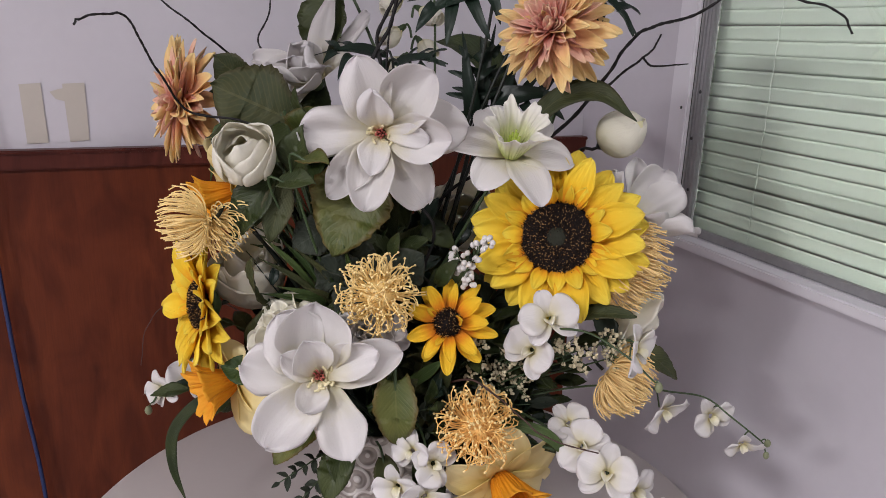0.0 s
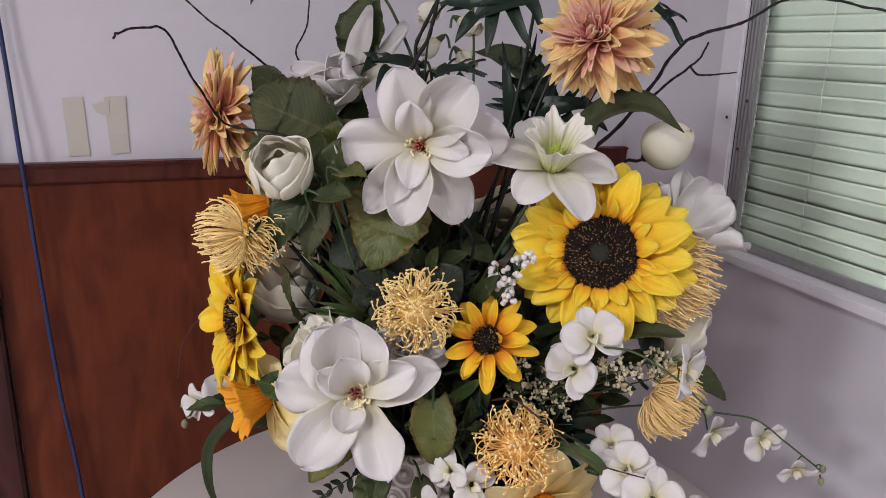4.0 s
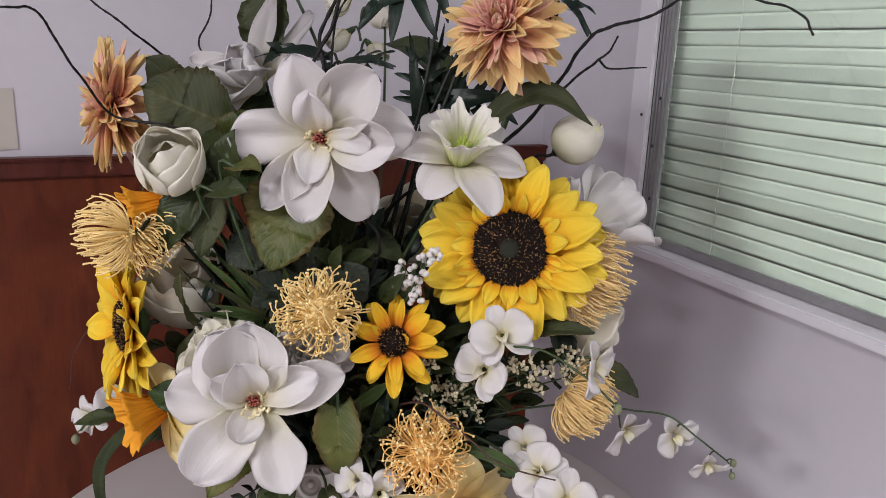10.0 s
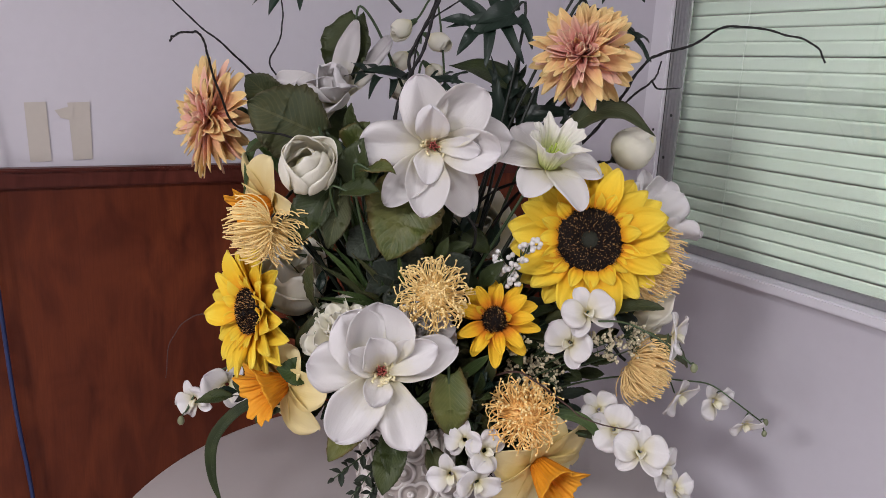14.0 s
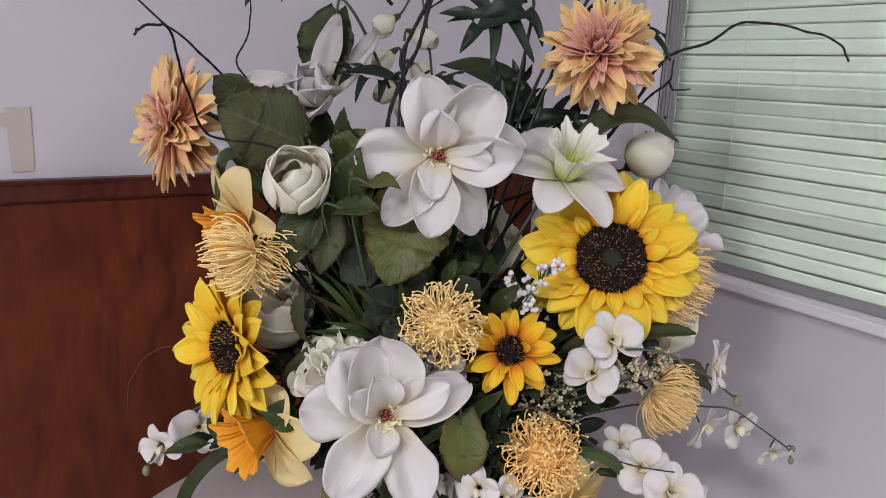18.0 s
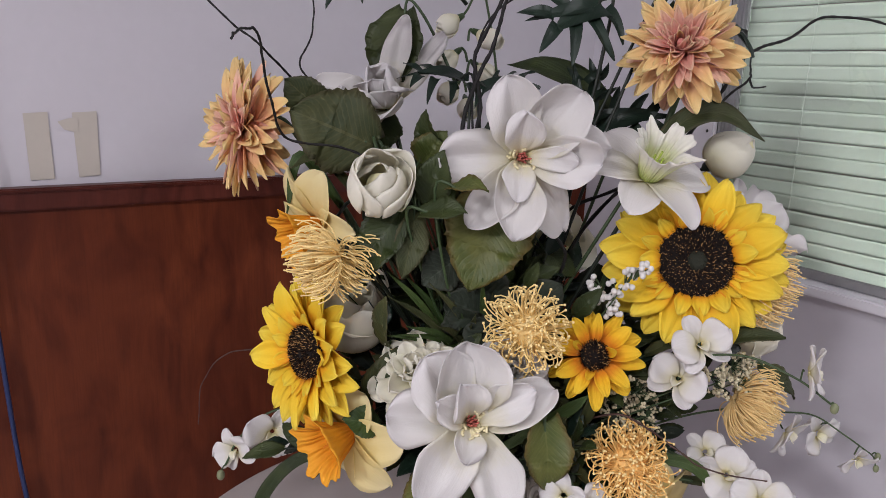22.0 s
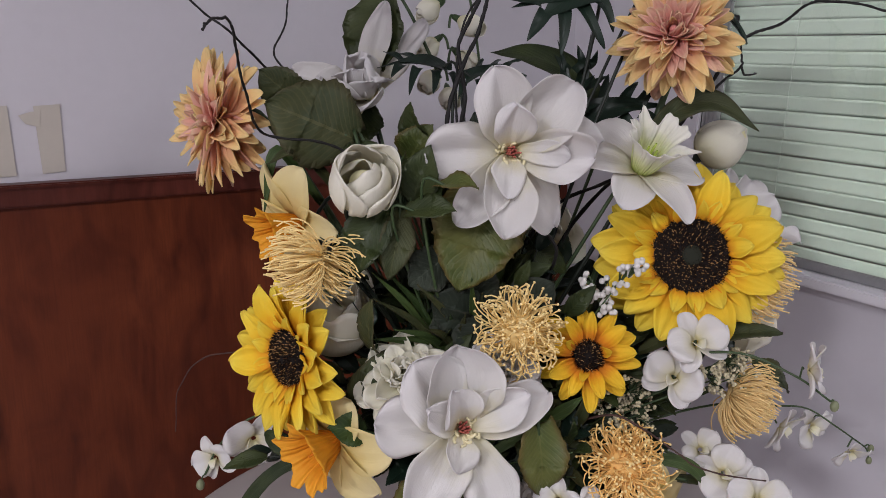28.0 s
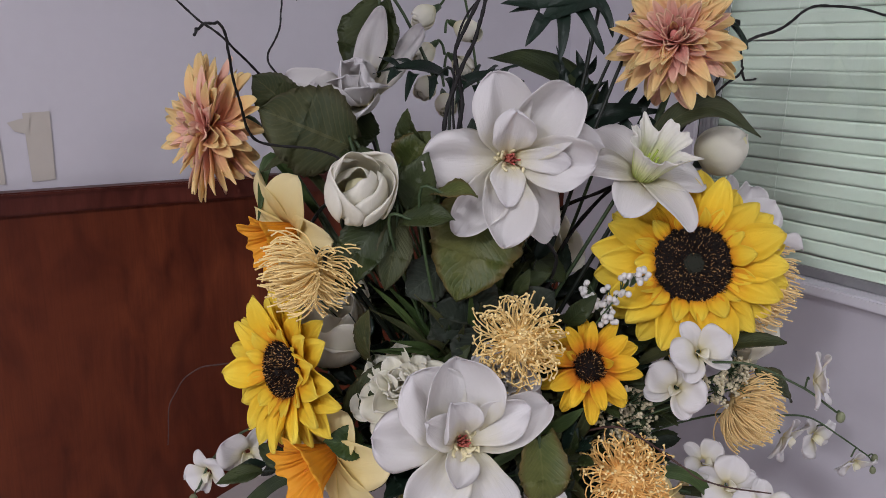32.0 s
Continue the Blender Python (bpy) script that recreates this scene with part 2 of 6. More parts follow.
WHITE = petal_material("white_petal", [(0, (0.78, 0.71, 0.38)), (0.12, (0.79, 0.755, 0.60)), (0.36, (0.82, 0.80, 0.785)), (1, (0.82, 0.80, 0.82))], ribs=2, rib_depth=0.0003, spread=0.05, through_light=0.30)
IVORY = petal_material("ivory_petal", [(0, (0.88, 0.84, 0.54)), (0.4, (0.93, 0.915, 0.77)), (1, (0.92, 0.905, 0.82))], ribs=2, rib_depth=0.0002, through_light=0.34, spread=0.04)
SUN = petal_material("sunflower_petal", [(0, (0.84, 0.24, 0.008)), (0.14, (0.92, 0.44, 0.010)), (0.30, (0.97, 0.63, 0.025)), (0.7, (0.98, 0.75, 0.07)), (1, (0.98, 0.77, 0.11))], ribs=3, rib_depth=0.0007, through_light=0.15, spread=0.12)
SUN_DEEP = petal_material("deep_sunflower_petal", [(0, (0.40, 0.04, 0.008)), (0.2, (0.86, 0.30, 0.01)), (0.40, (0.96, 0.56, 0.018)), (1, (0.97, 0.69, 0.05))], ribs=3, rib_depth=0.0007, through_light=0.15, spread=0.12)
PEACH = petal_material("peach_petal", [(0, (0.90, 0.40, 0.28)), (0.3, (0.95, 0.52, 0.30)), (0.58, (0.97, 0.66, 0.29)), (1, (0.97, 0.79, 0.38))], ribs=3, rib_depth=0.0004, through_light=0.12, spread=0.16)
PINK = petal_material("pink_petal", [(0, (0.88, 0.34, 0.30)), (0.5, (0.95, 0.53, 0.42)), (1, (0.97, 0.70, 0.46))], ribs=3, rib_depth=0.0004, through_light=0.12, spread=0.16)
CREAM = petal_material("cream_petal", [(0, (0.86, 0.66, 0.20)), (0.4, (0.93, 0.79, 0.38)), (1, (0.94, 0.83, 0.50))], ribs=3, rib_depth=0.0003, spread=0.1, through_light=0.22)
ORANGE = petal_material("orange_trumpet", [(0, (0.78, 0.24, 0.008)), (0.5, (0.92, 0.36, 0.012)), (1, (0.95, 0.45, 0.03))], ribs=30, rib_depth=0.001, spread=0.1, through_light=0.2)
LEMON = petal_material("lemon_trumpet", [(0, (0.50, 0.62, 0.10)), (0.4, (0.80, 0.84, 0.42)), (0.72, (0.90, 0.89, 0.76)), (1, (0.91, 0.89, 0.83))], ribs=30, rib_depth=0.0008, spread=0.05, through_light=0.2)
LEAF = leaf_material("deep_green_leaf", (0.030, 0.046, 0.014), (0.040, 0.052, 0.016), (0.066, 0.088, 0.032), patch=(0.064, 0.084, 0.024), relief=0.001)
OLIVE = leaf_material("olive_leaf", (0.075, 0.082, 0.028), (0.07, 0.062, 0.028), (0.12, 0.122, 0.05), 0.6, patch=(0.050, 0.066, 0.026))
BRONZE = leaf_material("bronzed_leaf", (0.075, 0.100, 0.022), (0.125, 0.085, 0.022), (0.15, 0.165, 0.05), 0.45, patch=(0.145, 0.155, 0.040), relief=0.0012)
GLOSS = leaf_material("glossy_dark_leaf", (0.012, 0.026, 0.018), (0.011, 0.022, 0.016), (0.024, 0.042, 0.030), 0.36, 4.0, patch=(0.018, 0.036, 0.024), relief=0.00025)
ROUND = leaf_material("grey_green_leaf", (0.036, 0.048, 0.032), (0.045, 0.05, 0.038), (0.06, 0.075, 0.055), 0.7, 5.0, patch=(0.026, 0.036, 0.026))
BRIGHT = leaf_material("mid_green_leaf", (0.070, 0.115, 0.028), (0.07, 0.11, 0.03), (0.12, 0.17, 0.06), 0.5, 5.0, patch=(0.05, 0.09, 0.028))
STEM = plain("green_stem", (0.05, 0.085, 0.03), 0.5, vary=0.3, scale=90)
DARK_STEM = plain("dark_stem", (0.013, 0.019, 0.011), 0.5, vary=0.3, scale=90)
TWIG = plain("dark_twig", (0.008, 0.006, 0.006), 0.7, vary=0.4, scale=200, relief=0.002)
BROWN_TWIG = plain("brown_twig", (0.07, 0.03, 0.022), 0.6, vary=0.4, scale=200, relief=0.002)
RED = plain("red_stigma", (0.58, 0.15, 0.11), 0.6, vary=0.4, scale=300)
STAMEN = plain("cream_stamen", (0.84, 0.76, 0.47), 0.6, vary=0.12, scale=200)
BERRY = plain("white_berry", (0.70, 0.67, 0.65), 0.5, vary=0.08, scale=300)
FILAMENT = plain("straw_filament", (0.97, 0.72, 0.30), 0.7, vary=0.1, scale=150)
DEEP_FILAMENT = plain("amber_filament", (0.95, 0.60, 0.20), 0.7, vary=0.1, scale=150)
TAN_FILAMENT = plain("tan_filament", (0.90, 0.64, 0.28), 0.7, vary=0.1, scale=150)
KNOB = plain("pale_knob", (0.96, 0.74, 0.34), 0.7, vary=0.1, scale=150)
BUD = plain("green_bud", (0.22, 0.24, 0.13), 0.5, vary=0.3, scale=200)
FILLER = plain("cream_filler", (0.70, 0.62, 0.42), 0.7, vary=0.25, scale=200)


def floret_material():
    """Stiff dark pile with paler tips here and there."""
    m, nt, bsdf, out = material("sunflower_pile")
    geo = nt.nodes.new("ShaderNodeNewGeometry")
    c = ramp(nt, geo.outputs["Random Per Island"], [(0, (0.007, 0.004, 0.003)), (0.62, (0.012, 0.006, 0.003)), (0.76, (0.10, 0.04, 0.013)), (0.86, (0.62, 0.36, 0.13))])
    c.color_ramp.interpolation = "CONSTANT"
    nt.links.new(c.outputs[0], bsdf.inputs["Base Color"])
    bsdf.inputs["Roughness"].default_value = 0.8
    bsdf.inputs["Specular IOR Level"].default_value = 0.1
    return m


PILE = floret_material()
PILE_GREEN = plain("green_pile", (0.020, 0.022, 0.011), 0.9, vary=0.5, scale=600, relief=0.002)
PILE_DARK = plain("dark_pile", (0.009, 0.004, 0.003), 0.95, vary=0.5, scale=600, relief=0.002)


def glass_material():
    m, nt, bsdf, out = material("window_glass")
    bsdf.inputs["Base Color"].default_value = (0.985, 1.0, 0.985, 1)
    bsdf.inputs["Roughness"].default_value = 0.02
    bsdf.inputs["Transmission Weight"].default_value = 1.0
    bsdf.inputs["IOR"].default_value = 1.45
    return m


GLASS = glass_material()


def vase_material():
    """White glazed ware with raised rings and fine crackle."""
    m, nt, bsdf, out = material("lace_ceramic")
    co = nt.nodes.new("ShaderNodeTexCoord")
    cell = node(nt, "ShaderNodeTexVoronoi", Scale=34.0)
    nt.links.new(co.outputs["Object"], cell.inputs["Vector"])
    ring = nt.nodes.new("ShaderNodeMath")
    ring.operation = "SINE"
    wide = nt.nodes.new("ShaderNodeMath")
    wide.operation = "MULTIPLY"
    wide.inputs[1].default_value = 16.0
    nt.links.new(cell.outputs["Distance"], wide.inputs[0])
    nt.links.new(wide.outputs[0], ring.inputs[0])
    c = ramp(nt, ring.outputs[0], [(0.3, (0.42, 0.37, 0.33)), (0.55, (0.72, 0.68, 0.64))]).outputs[0]
    nt.links.new(c, bsdf.inputs["Base Color"])
    bsdf.inputs["Roughness"].default_value = 0.45
    bump(nt, bsdf, ring.outputs[0], 0.8, 0.003)
    return m


VASE = vase_material()


# ---- mesh helpers ----
def part(name, mesh, mat, parent, label=""):
    ob = new(name, mesh)
    if not mesh.materials:
        mesh.materials.append(mat)
    ob.parent = parent
    if label:
        ob["label"] = label
    return ob


def thing(name, m, label, category, group="", kind=""):
    ob = new(name)
    ob.empty_display_size = 0.02
    ob.matrix_world = m
    return tagged(ob, label, category, group, kind)


def mesh_of(name, verts, faces, smooth=True, uvs=None):
    me = bpy.data.meshes.new(name)
    me.from_pydata([tuple(v) for v in verts], [], faces)
    if uvs is not None:
        layer = me.uv_layers.new(name="UVMap")
        loops = np.empty(len(me.loops), dtype=np.int32)
        me.loops.foreach_get("vertex_index", loops)
        layer.data.foreach_set("uv", np.asarray(uvs, dtype=np.float32)[loops].ravel())
    if smooth:
        me.polygons.foreach_set("use_smooth", [True] * len(me.polygons))
    me.update()
    return me


def box_mesh(name, lo, hi, bevel=0.0):
    bm = bmesh.new()
    bmesh.ops.create_cube(bm, size=1)
    lo, hi = Vector(lo), Vector(hi)
    for v in bm.verts:
        v.co = Vector(((lo[i] + hi[i]) / 2 + v.co[i] * (hi[i] - lo[i]) for i in range(3)))
    if bevel:
        bmesh.ops.bevel(bm, geom=bm.edges[:], offset=bevel, segments=2, affect="EDGES")
    me = bpy.data.meshes.new(name)
    bm.to_mesh(me)
    bm.free()
    return me


def sheet_mesh(name, fn, nu, nv, thick=0.0):
    """A sheet fn(u, v) with u along and v across, both from 0 to 1, closed to a thin body."""
    top = np.array([[fn(i / nu, j / nv) for j in range(nv + 1)] for i in range(nu + 1)])
    uv = [(i / nu, j / nv) for i in range(nu + 1) for j in range(nv + 1)]
    w = nv + 1
    quads = [(i * w + j, (i + 1) * w + j, (i + 1) * w + j + 1, i * w + j + 1) for i in range(nu) for j in range(nv)]
    flat = top.reshape(-1, 3)
    if thick <= 0:
        return mesh_of(name, flat, quads, True, uv)
    du, dv = np.gradient(top, axis=0), np.gradient(top, axis=1)
    nrm = np.cross(du, dv)
    nrm /= np.maximum(np.linalg.norm(nrm, axis=2, keepdims=True), 1e-9)
    low = (top - nrm * thick).reshape(-1, 3)
    n = len(flat)
    faces = quads + [tuple(n + k for k in reversed(q)) for q in quads]
    rim = [j for j in range(w)] + [i * w + nv for i in range(1, nu + 1)] + [nu * w + j for j in range(nv - 1, -1, -1)] + [i * w for i in range(nu - 1, 0, -1)]
    for a, b in zip(rim, rim[1:] + rim[:1]):
        faces.append((a, b, n + b, n + a))
    return mesh_of(name, np.vstack([flat, low]), faces, True, uv + uv)


def smooth_path(points, steps=6):
    pts = [Vector(p) for p in points]
    if len(pts) < 3:
        return [pts[0].lerp(pts[-1], i / steps) for i in range(steps + 1)]
    ext = [pts[0] * 2 - pts[1]] + pts + [pts[-1] * 2 - pts[-2]]
    out = []
    for i in range(1, len(ext) - 2):
        a, b, c, d = ext[i - 1:i + 3]
        for k in range(steps):
            t = k / steps
            out.append(0.5 * (2 * b + (c - a) * t + (2 * a - 5 * b + 4 * c - d) * t * t + (3 * b - a - 3 * c + d) * t ** 3))
    out.append(pts[-1])
    return out


def tube(verts, faces, path, r0, r1, sides=6, knots=0.0):
    """Adds a closed tube along the path to the lists."""
    start = len(verts)
    side = None
    count = len(path)
    for i, p in enumerate(path):
        t = (path[min(i + 1, count - 1)] - path[max(i - 1, 0)])
        t = t.normalized() if t.length > 1e-9 else Vector((0, 0, 1))
        if side is None:
            side = t.orthogonal().normalized()
        side = (side - t * side.dot(t))
        side = side.normalized() if side.length > 1e-6 else t.orthogonal().normalized()
        other = t.cross(side)
        r = r0 + (r1 - r0) * i / max(count - 1, 1)
        if knots:
            r *= 1 + knots * (0.5 + 0.5 * math.sin(i * 1.9 + start))
        for k in range(sides):
            a = 2 * math.pi * k / sides
            verts.append(p + side * (r * math.cos(a)) + other * (r * math.sin(a)))
    for i in range(count - 1):
        for k in range(sides):
            a, b = start + i * sides + k, start + i * sides + (k + 1) % sides
            faces.append((a, b, b + sides, a + sides))
    faces.append(tuple(start + k for k in reversed(range(sides))))
    faces.append(tuple(start + (count - 1) * sides + k for k in range(sides)))


def tube_mesh(name, points, r0, r1, sides=8, steps=6, knots=0.0):
    v, f = [], []
    tube(v, f, smooth_path(points, steps), r0, r1, sides, knots)
    return mesh_of(name, v, f)


def ball(verts, faces, centre, r, rings=4, sides=6, stretch=(1, 1, 1)):
    start = len(verts)
    c = Vector(centre)
    verts.append(c + Vector((0, 0, r * stretch[2])))
    for i in range(1, rings):
        a = math.pi * i / rings
        for k in range(sides):
            b = 2 * math.pi * k / sides
            verts.append(c + Vector((r * stretch[0] * math.sin(a) * math.cos(b), r * stretch[1] * math.sin(a) * math.sin(b), r * stretch[2] * math.cos(a))))
    verts.append(c - Vector((0, 0, r * stretch[2])))
    last = len(verts) - 1
    for k in range(sides):
        faces.append((start, start + 1 + k, start + 1 + (k + 1) % sides))
        faces.append((last, last - sides + (k + 1) % sides, last - sides + k))
    for i in range(rings - 2):
        for k in range(sides):
            a, b = start + 1 + i * sides + k, start + 1 + i * sides + (k + 1) % sides
            faces.append((a, a + sides, b + sides, b))


def turn_mesh(name, profile, sides=40, uv=False):
    """A body of revolution about z from (radius, height) pairs."""
    v = [(r * math.cos(2 * math.pi * k / sides), r * math.sin(2 * math.pi * k / sides), z) for r, z in profile for k in range(sides)]
    f = []
    for i in range(len(profile) - 1):
        for k in range(sides):
            a, b = i * sides + k, i * sides + (k + 1) % sides
            f.append((a, b, b + sides, a + sides))
    return mesh_of(name, v, f)


def facing(place, direction, spin=0.0):
    """Local z along the direction; at spin 0 local x points to the bouquet's side."""
    z = Vector(direction).normalized()
    x = SIDE - z * SIDE.dot(z)
    if x.length < 0.15:
        x = UP - z * UP.dot(z)
    x.normalize()
    m = Matrix((x, z.cross(x), z)).transposed().to_4x4()
    return Matrix.Translation(place) @ m @ Matrix.Rotation(radians(spin), 4, "Z")


def petal_mesh(name, length, width, rise=(35, 5), cup=0.25, base=0.3, belly=0.62, point=0.0, wave=0.0, phase=0.0, crease=0.0, start=0.004, twist=0.0, nu=9, nv=6, thick=0.0007, pleat=0.0, roll=0.0, uneven=0.0, sway=0.0):
    """A petal along local x from near the axis; rise: its slope in degrees at base and tip."""
    n = 24
    xs, zs, x, z = [], [], start, 0.0
    for i in range(n + 1):
        xs.append(x), zs.append(z)
        a = radians(rise[0] + (rise[1] - rise[0]) * i / n)
        x, z = x + math.cos(a) * length / n, z + math.sin(a) * length / n

    def fn(u, v):
        u = 1 - (1 - u) ** 1.6
        k = min(u * n, n - 1e-6)
        i, fr = int(k), k - int(k)
        px, pz = xs[i] + (xs[i + 1] - xs[i]) * fr, zs[i] + (zs[i + 1] - zs[i]) * fr
        a = radians(rise[0] + (rise[1] - rise[0]) * u)
        s = v * 2 - 1
        if u < belly:
            w = base + (1 - base) * math.sin(math.pi / 2 * u / belly)
        else:
            q = (u - belly) / (1 - belly)
            w = (1 - q ** 2) ** 0.5 if point == 0 else (1 - q ** 2) ** 0.5 * (1 - point) + (1 - q) ** 0.8 * point
        w = max(w, 0.02) * width / 2
        w *= 1 + uneven * (math.sin(u * 7 + phase * 1.9 + (2.1 if s > 0 else 0)) * 0.6 + math.sin(u * 15 + phase + (1 if s > 0 else 4)) * 0.3) * abs(s)
        lift = cup * w * s * s - crease * w * math.exp(-(s * 5) ** 2)
        ripple = wave * width * (math.sin(u * 9 + phase + s * 2) * abs(s) ** 1.5 + 0.5 * math.sin(u * 5 + s * 4 + phase * 2)) * u
        fold = pleat * width * math.sin(s * 6.5 + phase * 3 + 0.8 * u) * math.sin(math.pi * u)
        curl = roll * w * abs(s) ** 5 * math.sin(phase * 2.7 + (1 if s > 0 else 2.2)) * u
        h = lift + ripple + fold + curl + twist * s * w * u
        return (px - math.sin(a) * h, s * w * (1 - 0.05 * roll * abs(s) ** 4) + sway * length * u * u, pz + math.cos(a) * h)
    return sheet_mesh(name, fn, nu, nv, thick)


def stem_to(parent, start, end, r=0.0028, bend=0.25, mat=None, direction=None, name="stem"):
    """A stem in the parent's space from the flower's back to the vase."""
    a, b = Vector(start), Vector(end)
    d = (direction or Vector((0, 0, 1))).normalized()
    reach = (a - b).length
    mid1 = a - d * min(reach * 0.22, 0.05)
    mid2 = a.lerp(b, 0.6) + Vector((0, 0, 0.02 * bend)) - d * reach * 0.1
    inv = parent.matrix_world.inverted()
    pts = [inv @ p for p in (a, mid1, mid2, b)]
    return part(name, tube_mesh(name, pts, r, r * 1.15, 7, 6), mat or STEM, parent)


rng = random.Random(7)


def sink(spread=0.05, depth=0.06):
    """A place inside the vase's mouth."""
    a, r = rng.uniform(0, 6.283), spread * rng.random() ** 0.5
    return MOUTH + Vector((r * math.cos(a), r * math.sin(a), -depth * rng.random()))


# ---- flowers ----
BLOOMS = []                                   # place, direction, radius of the open faces


def clear(p):
    """True where a leaf would not stick out of an open bloom's face."""
    for c, d, r in BLOOMS:
        q = p - c
        h = q.dot(d)
        if -0.012 < h < 0.04 and (q - d * h).length < r:
            return False
    return True


def magnolia(place, direction, petals, spin, label, scale=1.0):
    """petals: (angle, length, width, rise at base, rise at tip, height)."""
    BLOOMS.append((Vector(place), Vector(direction).normalized(), 0.095))
    f = thing("magnolia_flower", facing(place, direction, spin), label, "flower", "white magnolias")
    for i, (ang, ln, wd, r0, r1, h) in enumerate(petals):
        me = petal_mesh("petal", ln * scale, wd * scale * 0.97, (r0, r1), 0.34 + 0.16 * math.sin(i * 2.9), 0.30, 0.60 + 0.06 * math.sin(i * 1.3), 0.16 + 0.16 * math.sin(i * 2.3), 0.10, i * 1.7, 0.10, 0.005, 0.34 * math.sin(i * 2.1), 20, 16, 0.0007, 0.022, 0.7, 0.09, 0.10 * math.sin(i * 3.7))
        ob = part("petal", me, WHITE, f)
        ob.matrix_basis = pose(0, 0, h, 0, 0, ang)
    v, fc = [], []
    for k in range(26):
        a = 2 * math.pi * k / 26 + rng.uniform(-0.25, 0.25)
        r1, top, lean = rng.uniform(0.008, 0.018), rng.uniform(0.008, 0.016), rng.uniform(-0.5, 0.5)
        tube(v, fc, smooth_path([(0.004 * math.cos(a), 0.004 * math.sin(a), 0.002), (r1 * 0.85 * math.cos(a), r1 * 0.85 * math.sin(a), top * 0.7), (r1 * math.cos(a + lean), r1 * math.sin(a + lean), top)], 3), 0.0021, 0.0013, 6)
    centre = part("centre", mesh_of("centre", v, fc), STAMEN, f, "ring of cream stamens")
    v, fc = [], []
    for k in range(15):
        a, r = k * 2.4, 0.0012 * k ** 0.5
        tube(v, fc, smooth_path([(r * math.cos(a), r * math.sin(a), 0.004), (r * rng.uniform(0.9, 1.7) * math.cos(a), r * rng.uniform(0.9, 1.7) * math.sin(a), rng.uniform(0.015, 0.024))], 3), 0.0014, 0.0009, 5)
    part("stigma", mesh_of("stigma", v, fc), RED, centre, "dark red tuft")
    v, fc = [], []
    ball(v, fc, (0, 0, -0.004), 0.012, 6, 10, (1, 1, 0.8))
    part("calyx", mesh_of("calyx", v, fc), STEM, f)
    stem_to(f, f.matrix_world @ Vector((0, 0, -0.010)), sink(), 0.0026, mat=DARK_STEM, direction=f.matrix_world.to_3x3() @ Vector((0, 0, 1)))
    return f


def sunflower(place, direction, radius, disc, spin, label, rings, mat, point=0.62):
    BLOOMS.append((Vector(place), Vector(direction).normalized(), radius))
    f = thing("sunflower", facing(place, direction, spin), label, "flower", "sunflowers")
    variants = {}
    r2 = random.Random(int(radius * 1000))
    for ring, (count, ln, wd, r0, r1, h, start) in enumerate(rings):
        for k in range(count):
            key = (ring, k % 4)
            if key not in variants:
                s = 1 + 0.07 * math.sin(k * 2.7 + ring)
                variants[key] = petal_mesh("petal", ln * s, wd * (1 + 0.1 * math.cos(k * 1.9)), (r0 + r2.uniform(-6, 6), r1 + r2.uniform(-12, 10)), 0.32, 0.42, 0.50, point, 0.05, k * 1.3, -0.10, start, 0.25 * math.sin(k * 3.1), 11, 10, 0.0006, 0.035, 0.3)
            ob = part("petal", variants[key], mat, f)
            ob.matrix_basis = pose(0, 0, h + r2.uniform(-0.001, 0.001), r2.uniform(-9, 9) * (1 if radius > 0.06 else 2.2), r2.uniform(-5, 5) * (1 if radius > 0.06 else 2.4), 360 * (k + 0.5 * (ring % 2)) / count + r2.uniform(-4, 4))
    dome = part("seed_head", turn_mesh("seed_head", [(disc * 1.02, -0.004), (disc, 0.003), (disc * 0.9, 0.008), (disc * 0.62, 0.0115), (disc * 0.3, 0.011), (0.0001, 0.010)], 36), PILE_DARK, f, "dark brown seed head")
    v, fc = [], []
    n = int(3400 * (disc / 0.04) ** 1.5)
    for k in range(n):
        r = disc * ((k + 0.5) / n) ** 0.5
        if r < disc * 0.12:
            continue
        a = k * 2.39996
        z = 0.0115 - 0.008 * (r / disc) ** 4 - 0.002
        p = Vector((r * math.cos(a), r * math.sin(a), z))
        lean = Vector((math.cos(a) * 0.5, math.sin(a) * 0.5, 1)) + Vector((r2.uniform(-0.6, 0.6), r2.uniform(-0.6, 0.6), 0))
        tube(v, fc, [p, p + lean.normalized() * r2.uniform(0.003, 0.0065) * (1 - 0.45 * max(0, 1 - r / disc / 0.45))], 0.00050, 0.00032, 3)
    tagged(part("bristle_mat", mesh_of("bristle_mat", v, fc), PILE, dome, "stiff dark bristles with straw tips"), kind="stuff")
    if disc > 0.03:
        part("eye", turn_mesh("eye", [(disc * 0.26, 0.0108), (disc * 0.2, 0.0122), (disc * 0.1, 0.0126), (0.0001, 0.0122)], 24), PILE_GREEN, dome, "dull green eye")
    part("calyx", turn_mesh("calyx", [(disc * 0.9, -0.006), (disc * 0.7, -0.014), (0.006, -0.022), (0.0001, -0.023)], 20), STEM, f)
    stem_to(f, f.matrix_world @ Vector((0, 0, -0.021)), sink(), 0.003, mat=DARK_STEM, direction=f.matrix_world.to_3x3() @ Vector((0, 0, 1)))
    return f


